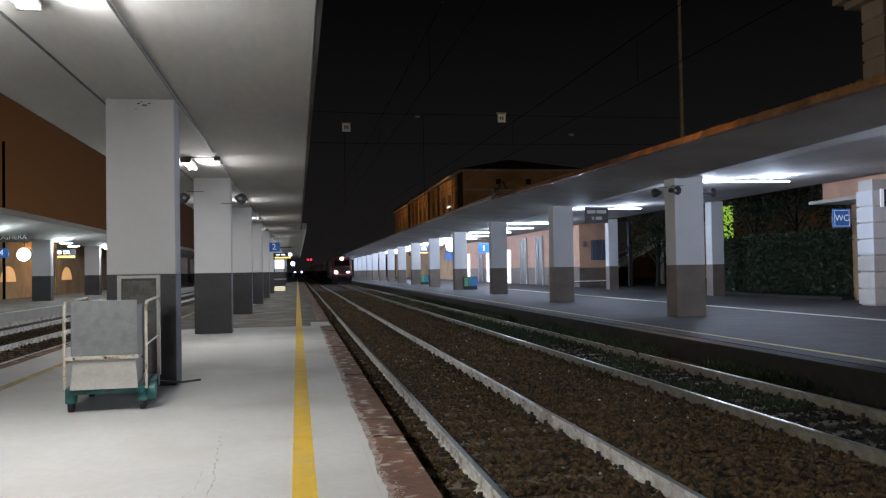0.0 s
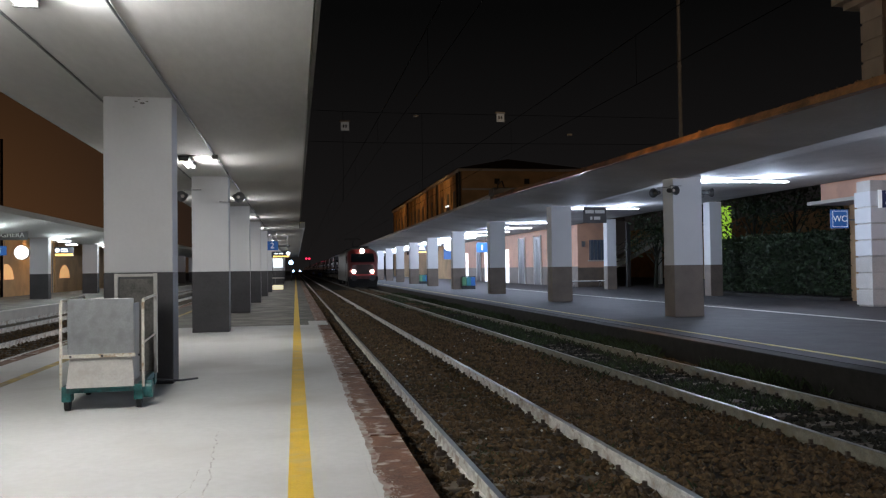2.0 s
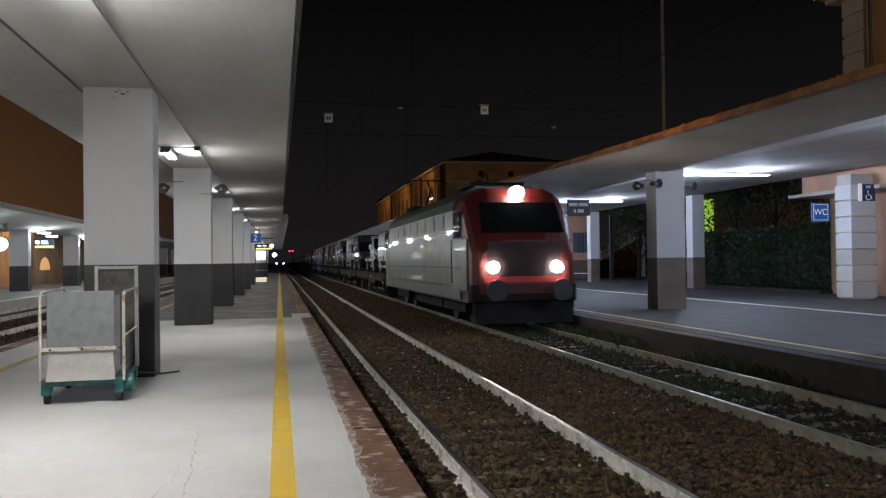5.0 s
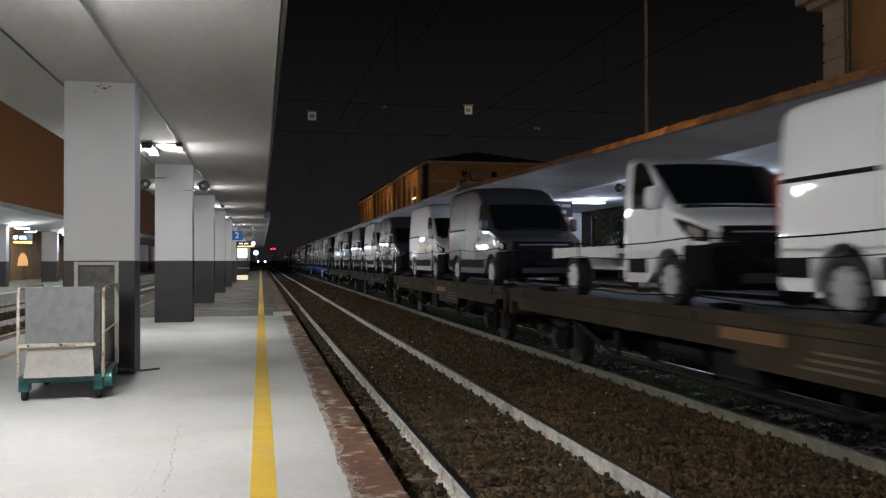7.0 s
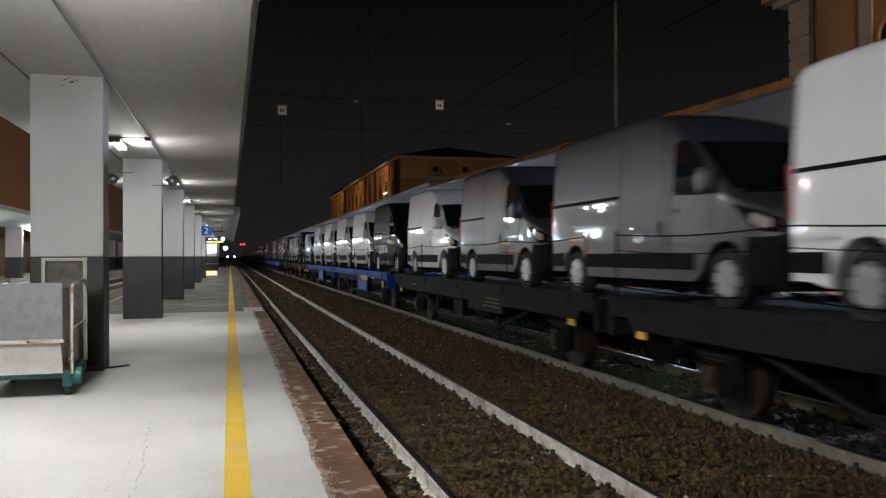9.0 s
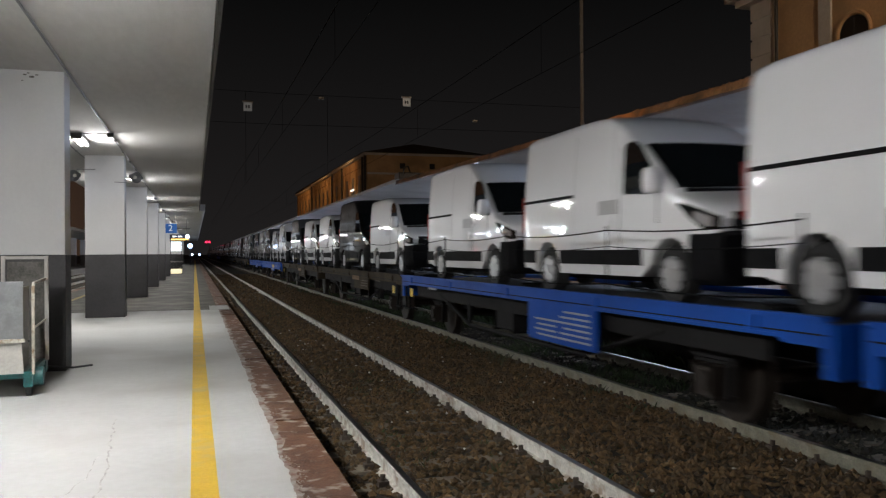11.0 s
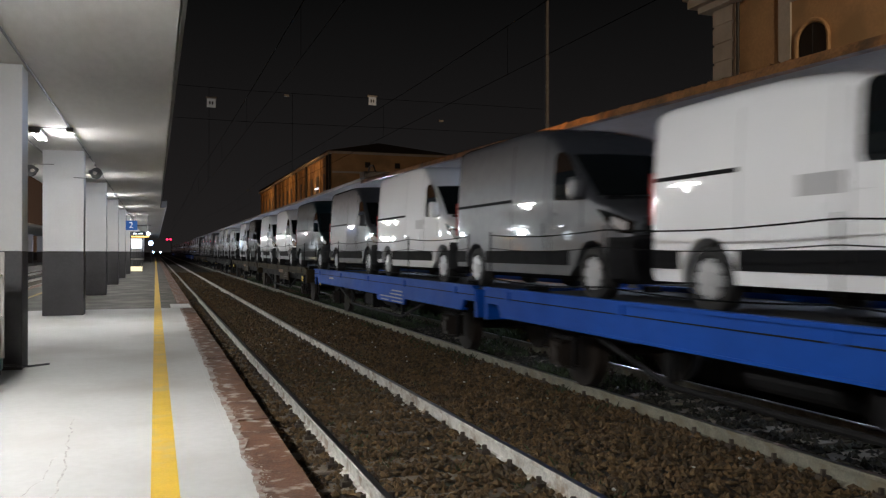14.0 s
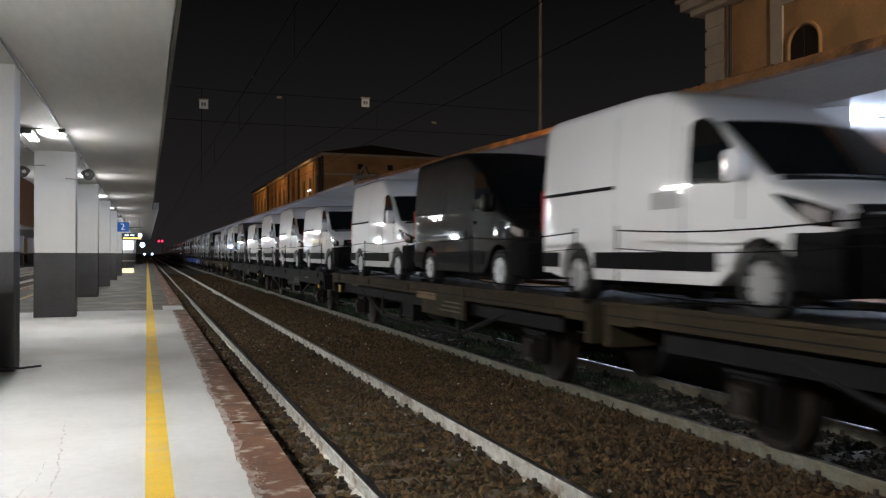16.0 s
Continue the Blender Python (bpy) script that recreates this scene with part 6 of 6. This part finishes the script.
def wagon(paint, label, deep):
    """A twin-unit car-carrying flat wagon, its middle at the origin, rail heads at z = 0."""
    t = thing("flat_wagon", label, "railway wagon", group="flat wagons of the train")
    spin = []
    blue = paint == "wag_blue"
    top = DECK + 0.09
    text = M["wag_text"] if blue else M["wag_faded"]
    for u in (-1, 1):
        c = u * WAGON / 4
        h = WAGON / 4 - 0.22
        for s in (-1, 1):
            # side sill: shallow over the axles, deeper between them
            prof = [(c - h, top), (c + h, top), (c + h, 1.02), (c + h - 0.5, 1.02), (c + h - 0.62, min(deep, 1.07)), (c - h + 0.62, min(deep, 1.07)), (c - h + 0.5, 1.02), (c - h, 1.02)]
            sill = part("side_sill", prism(prof, "x", s * 1.37, s * 1.42), M[paint], t)
            part("top_flange", box(s * 1.34, s * 1.455, c - h, c + h, top - 0.035, top + 0.006), M[paint], sill)
            part("bottom_flange", box(s * 1.30, s * 1.43, c - h + 0.62, c + h - 0.62, deep - 0.02, deep + 0.012), M[paint], sill)
            if deep > 1:
                part("inner_web", box(s * 1.20, s * 1.27, c - h + 0.9, c + h - 0.9, 0.80, 1.12), M["wag_dark"], sill)
            part("side_seam", box(s * 1.42, s * 1.427, c - h, c + h, top - 0.155, top - 0.14), M["wag_dark"], sill)
            for k in range(5):
                y = c - h + 0.9 + k * (2 * h - 1.8) / 4
                part("stanchion_pocket", box(s * 1.42, s * 1.445, y - 0.05, y + 0.05, top - 0.17, top - 0.035), M[paint], t)
            for k in range(5):
                y = c - h + 0.25 + k * (2 * h - 0.5) / 4
                part("post", cyl((s * 1.43, y, top), (s * 1.43, y, DECK + 0.95), 0.012, seg=6), M["wag_dark"], t)
            for z in (0.90, 0.70, 0.24):
                part("side_cable", tube([(s * 1.43, c - h + 0.25 + k * (2 * h - 0.5) / 24, DECK + z - 0.05 * math.sin(math.pi * ((k / 6) % 1))) for k in range(25)], 0.009 if z != 0.70 else 0.006, seg=5), M["wire"], t, "slack wire rope along the wagon side")
            # hanging panels, brake gear and truss between the axles
            y = c + u * TEXT_SIDE[u]
            plate = part("text_panel", box(s * 1.38, s * 1.428, y - 1.1, y + 1.1, 0.52 if deep > 1 and blue else 0.72, deep + 0.02), M[paint], t, "deep side panel with stencilled writing")
            for r in range((6 if deep > 1 else 4) if blue else 3):
                part("stencil_line", box(s * 1.428, s * 1.432, y - 0.95, y - 0.15 + 0.12 * (r % 3), 0.97 - 0.075 * r, 0.998 - 0.075 * r), text, plate, "bar of unreadable stencilled writing")
                if blue and r > 1:
                    part("stencil_line", box(s * 1.428, s * 1.432, y + 0.1, y + 0.85 - 0.1 * (r % 2), 0.97 - 0.075 * r, 0.998 - 0.075 * r), text, plate, "bar of unreadable stencilled writing")
            part("truss_rod", tube([(s * 1.25, c - 4.4, 0.92), (s * 1.25, c - 2.4, 0.42), (s * 1.25, c + 2.4, 0.42), (s * 1.25, c + 4.4, 0.92)], 0.035), M["wag_dark"], t)
            for e in (-1, 1):
                part("truss_post", box(s * 1.22, s * 1.28, c + e * 2.4 - 0.05, c + e * 2.4 + 0.05, 0.42, 0.95), M["wag_dark"], t)
            part("brake_box", box(s * 0.85, s * 1.22, c + u * 0.6 - 0.45, c + u * 0.6 + 0.45, 0.50, 0.95), M["wag_dark"], t, bevel=0.04)
            part("air_tank", cyl((s * 0.95, c - u * 1.4, 0.70), (s * 0.95, c - u * 0.3, 0.70), 0.18, seg=14), M["wag_dark"], t)
            for e in (-1, 1):
                y = c + e * (h - 2.0)
                box_part = part("axle_box", box(s * 0.95, s * 1.20, y - 0.17, y + 0.17, 0.30, 0.62), M["wheel_steel"], t, "rusty axle box", bevel=0.03)
                part("axle_cap", cyl((s * 1.19, y, 0.46), (s * 1.24, y, 0.46), 0.11, seg=12), M["wheel_steel"], box_part)
                spring = bmesh.new()
                for k in range(4):
                    box(s * 1.02, s * 1.12, y - 0.62 + 0.13 * k, y + 0.62 - 0.13 * k, 0.78 - 0.045 * k, 0.815 - 0.045 * k, bm=spring)
                for q in (-0.64, 0.64):
                    box(s * 1.03, s * 1.11, y + q - 0.04, y + q + 0.04, 0.74, 1.02, bm=spring)
                part("leaf_spring", spring, M["wag_dark"], t)
                guard = bmesh.new()
                for q in (-0.30, 0.30):
                    prism([(y + q - 0.06, 1.0), (y + q + 0.06, 1.0), (y + q * 0.75 + 0.04, 0.26), (y + q * 0.75 - 0.04, 0.26)], "x", s * 1.05, s * 1.08, guard)
                part("axle_guard", guard, M["wag_dark"], t)
            # marking plates by the ends hang below the sill
            for e in (-1, 1) if paint == "wag_dark" else (u,):
                part("marking_plate", box(s * 1.40, s * 1.41, c + e * (h - 0.85) - 0.12, c + e * (h - 0.85) + 0.12, 0.78, 0.97), M["wag_yellow"], t, "yellow marking plate")
            part("short_stencil", box(s * 1.422, s * 1.428, c + u * 4.4 - 0.3, c + u * 4.4 + 0.3, top - 0.25, top - 0.20), text, t, "bar of unreadable stencilled writing")
            step = box(s * 1.20, s * 1.40, c + u * (h - 0.4) - 0.2, c + u * (h - 0.4) + 0.2, 0.45, 0.48)
            for q in (-0.18, 0.18):
                box(s * 1.36, s * 1.39, c + u * (h - 0.4) + q - 0.015, c + u * (h - 0.4) + q + 0.015, 0.48, 1.03, bm=step)
            part("step", step, M["wag_dark"], t, "steel footstep")
            # wheel chocks and lashing gear along the deck
            for k in range(3):
                y = c - h + 1.0 + k * (2 * h - 2.0) / 2
                part("chock", box(s * 0.86, s * 1.10, y - 0.10, y + 0.10, DECK + 0.015, DECK + 0.11), M["wag_dark"], t, bevel=0.02)
        part("deck", box(-1.36, 1.36, c - h, c + h, DECK - 0.04, DECK + 0.015), M["deck"], t)
        part("centre_sill", box(-0.35, 0.35, c - h, c + h, DECK - 0.5, DECK - 0.05), M["wag_dark"], t)
        for e in (-1, 1):
            wheelset(t, c + e * (h - 2.0), spin)
            part("end_beam", box(-1.4, 1.4, c + e * h - 0.06, c + e * h + 0.06, DECK - 0.42, DECK + 0.03), M[paint], t)
        for s in (-1, 1):
            bm = cyl((s * 0.87, c + u * (h + 0.06), DECK - 0.15), (s * 0.87, c + u * (h + 0.28), DECK - 0.15), 0.09)
            cyl((s * 0.87, c + u * (h + 0.28), DECK - 0.15), (s * 0.87, c + u * (h + 0.32), DECK - 0.15), 0.22, bm, 16)
            part("buffer", bm, M["wag_dark"], t)
    for s in (-1, 1):
        if blue:
            patch = part("yellow_lettering_patch", box(s * 1.422, s * 1.426, -10.6, -8.9, top - 0.36, top - 0.165), M["wag_blue"], t)
            for k in range(7):
                part("yellow_lettering", box(s * 1.426, s * 1.431, -10.5 + 0.22 * k, -10.33 + 0.22 * k, top - 0.345, top - 0.18), M["wag_yellow"], patch, "yellow block of unreadable lettering")
        if paint == "wag_brown":
            for y in (-9.0, 5.6):
                part("orange_plate", box(s * 1.422, s * 1.43, y, y + 1.1, top - 0.29, top - 0.165), M["wag_orange"], t, "faded orange plate")
    part("coupling_bar", box(-0.12, 0.12, -0.4, 0.4, DECK - 0.4, DECK - 0.2), M["wag_dark"], t)
    return t


WAGON_LABEL = {"wag_brown": "rusty brown twin flat wagon carrying new vans", "wag_dark": "dark grey twin flat wagon carrying new vans", "wag_blue": "blue twin flat wagon with stencilled writing carrying new vans"}
# middle of each wagon along the train, paint, lower edge of the side sill
WAGONS = [(149.7, "wag_brown", 0.90), (179.8, "wag_dark", 0.90), (209.9, "wag_blue", 1.08), (238.8, "wag_brown", 1.07), (268.6, "wag_blue", 0.86), (299.0, "wag_brown", 1.07)]
WAGONS += [(329.0 + 30.0 * k, *(("wag_dark", 0.90), ("wag_brown", 1.07), ("wag_blue", 0.86), ("wag_brown", 1.07))[k % 4]) for k in range(8)]
wag_protos = {}
for mid, paint, deep in WAGONS:
    if (paint, deep) in wag_protos:
        w = copy_thing(wag_protos[paint, deep], pose(0, 0, 0))
    else:
        w = wag_protos[paint, deep] = wagon(paint, WAGON_LABEL[paint], deep)
    carried_things.append((w, mid, 0.0))
    if mid < 320:
        spinning += [(o, o.location.y) for o in w.children if o.name.startswith("wheelset")]


def locomotive():
    t = thing("locomotive", "dirty white electric locomotive with red ends darkened for shade and dull roof", "locomotive")
    L = 17.3
    f = -L / 2

    def sec(hw, zt, zs=0.95):
        return [(hw - 0.03, zs), (hw, zs + 0.2), (hw, 2.0), (hw - 0.02, zt - 0.62), (hw - 0.12, zt - 0.36), (hw - 0.34, zt - 0.14), (hw - 0.7, zt)]
    st = [(f, sec(1.22, 2.35)), (f + 0.12, sec(1.38, 2.55)), (f + 0.75, sec(1.46, 3.55)), (f + 1.0, sec(1.48, 3.78)), (f + 2.6, sec(1.5, 3.85))]
    st2 = [(-y, s) for y, s in reversed(st)]
    part("cab_front", loft(st, bmesh.new()), M["loco_red"], t, "red cab end, darkened for shade")
    part("cab_rear", loft(st2, bmesh.new()), M["loco_red"], t, "red cab end, darkened for shade")
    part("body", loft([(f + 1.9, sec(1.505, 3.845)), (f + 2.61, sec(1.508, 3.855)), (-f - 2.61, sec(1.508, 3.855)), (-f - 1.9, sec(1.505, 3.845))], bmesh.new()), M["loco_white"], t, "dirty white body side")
    part("roof", loft([(f + 1.9, [(1.51, 3.23), (1.41, 3.50), (1.19, 3.735), (0.8, 3.93)]), (-f - 1.9, [(1.51, 3.23), (1.41, 3.50), (1.19, 3.735), (0.8, 3.93)])], bmesh.new()), M["loco_green"], t, "dull green roof")
    part("skirt", box(-1.44, 1.44, f + 0.3, -f - 0.3, 0.72, 0.96), M["loco_grey"], t, "grey skirt")
    for e in (-1, 1):
        part("front_panel", slab_plate([(-1.0, e * (f - 0.004), 1.25), (1.0, e * (f - 0.004), 1.25), (1.0, e * (f - 0.004), 2.3), (-1.0, e * (f - 0.004), 2.3)], (0, -e, 0), 0.012), M["loco_nose"], t, "red nose panel, darkened for shade")
        part("windscreen", slab_plate([(-1.12, e * (f + 0.10), 2.55), (1.12, e * (f + 0.10), 2.55), (1.05, e * (f + 0.60), 3.35), (-1.05, e * (f + 0.60), 3.35)], (0, -0.8 * e, 0.5), 0.03), M["van_glass"], t, "dark windscreen")
        part("buffer_beam", box(-1.42, 1.42, min(e * f, e * (f + 0.3)), max(e * f, e * (f + 0.3)), 0.75, 1.2), M["wag_dark"], t, "dark grimy buffer beam", bevel=0.03)
        part("bumper_stripe", box(-1.1, 1.1, min(e * (f - 0.03), e * (f + 0.1)), max(e * (f - 0.03), e * (f + 0.1)), 1.24, 1.40), M["stripe_red"], t, "bright red stripe above the buffer beam")
        part("plough", slab_plate([(-1.3, e * (f + 0.05), 0.18), (1.3, e * (f + 0.05), 0.18), (1.38, e * (f + 0.12), 0.78), (-1.38, e * (f + 0.12), 0.78)], (0, -e, 0), 0.04), M["wag_dark"], t, "dark rail guard plate")
        for s in (-1, 1):
            part("side_window", box(s * 1.46, s * 1.512, min(e * (f + 1.0), e * (f + 1.75)), max(e * (f + 1.0), e * (f + 1.75)), 2.45, 3.15), M["van_glass"], t, "cab side window")
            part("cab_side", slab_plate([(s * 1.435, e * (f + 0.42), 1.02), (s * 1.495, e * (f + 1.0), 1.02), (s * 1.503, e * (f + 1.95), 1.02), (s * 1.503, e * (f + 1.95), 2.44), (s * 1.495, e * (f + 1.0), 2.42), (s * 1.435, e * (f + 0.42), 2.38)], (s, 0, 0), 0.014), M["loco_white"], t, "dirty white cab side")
            bm = cyl((s * 0.87, e * f, 1.05), (s * 0.87, e * (f - 0.45), 1.05), 0.12)
            cyl((s * 0.87, e * (f - 0.45), 1.05), (s * 0.87, e * (f - 0.5), 1.05), 0.28, bm, 18)
            part("buffer", bm, M["dark_metal"], t)
    # lamps at the leading end
    for x, y, z, r in ((-0.86, f - 0.05, 1.64, 0.15), (0.86, f - 0.05, 1.64, 0.15), (0, f + 0.66, 3.62, 0.19)):
        part("headlight", cyl((x, y - 0.06, z), (x, y + 0.05, z), r, seg=18), M["headlight"], t, "lit headlight")
    for s in (-1, 1):
        part("bogie_frame", box(s * 1.0, s * 1.12, f + 1.9, f + 5.2, 0.35, 0.75), M["wag_dark"], t, bevel=0.04)
        part("bogie_frame", box(s * 1.0, s * 1.12, -f - 5.2, -f - 1.9, 0.35, 0.75), M["wag_dark"], t, bevel=0.04)
        for k in range(7):
            y = f + 3.6 + k * 1.55
            part("ventilation_grille", box(s * 1.505, s * 1.516, y - 0.5, y + 0.5, 2.75, 3.15), M["loco_panel"], t, "dull grey side panel")
        for z, m in ((1.62, "loco_grey"), (2.05, "loco_white"), (2.62, "loco_white")):
            part("side_ridge", box(s * 1.505, s * 1.524, f + 1.0, -f - 1.0, z, z + 0.035), M[m], t)
        part("lower_band", box(s * 1.47, s * 1.512, f + 1.0, -f - 1.0, 0.78, 1.08), M["loco_panel"], t, "olive grey lower band")
        part("grab_rail", box(s * 1.505, s * 1.53, f + 2.0, f + 2.04, 1.2, 2.4), M["wag_dark"], t)
    part("underframe", box(-1.0, 1.0, f + 6, -f - 6, 0.3, 0.75), M["wag_dark"], t)
    for e in (-1, 1):
        part("pantograph_base", box(-0.8, 0.8, e * 5.2 - 0.9, e * 5.2 + 0.9, 4.0, 4.1), M["wag_dark"], t)
    part("pantograph", tube([(0, 6.0, 4.1), (0, 4.6, 4.75), (0, 5.4, 5.25)], 0.035), M["wag_dark"], t, "raised pantograph arm")
    part("pantograph_bow", tube([(-0.9, 5.4, 5.15), (-0.6, 5.4, 5.27), (0.6, 5.4, 5.27), (0.9, 5.4, 5.15)], 0.025), M["wag_dark"], t)
    for y in (f + 2.4, f + 4.7, -f - 4.7, -f - 2.4):
        spin = []
        wheelset(t, y, spin)
        spinning.extend(spin)
    return t


carried_things.append((locomotive(), 117.6 + 17.3 / 2, 0.0))


# ---- movement of the train ----
def motions():
    for ob, at, z in carried_things:
        walk(ob, [(k * 0.5, pose(TX, at - travel(k * 0.5), z)) for k in range(33)])
    for ob, y in spinning:
        walk(ob, [(k / 30, pose(0, y, 0.46) @ Matrix.Rotation(travel(k / 30) / 0.46, 4, "X")) for k in range(481)])


motions()
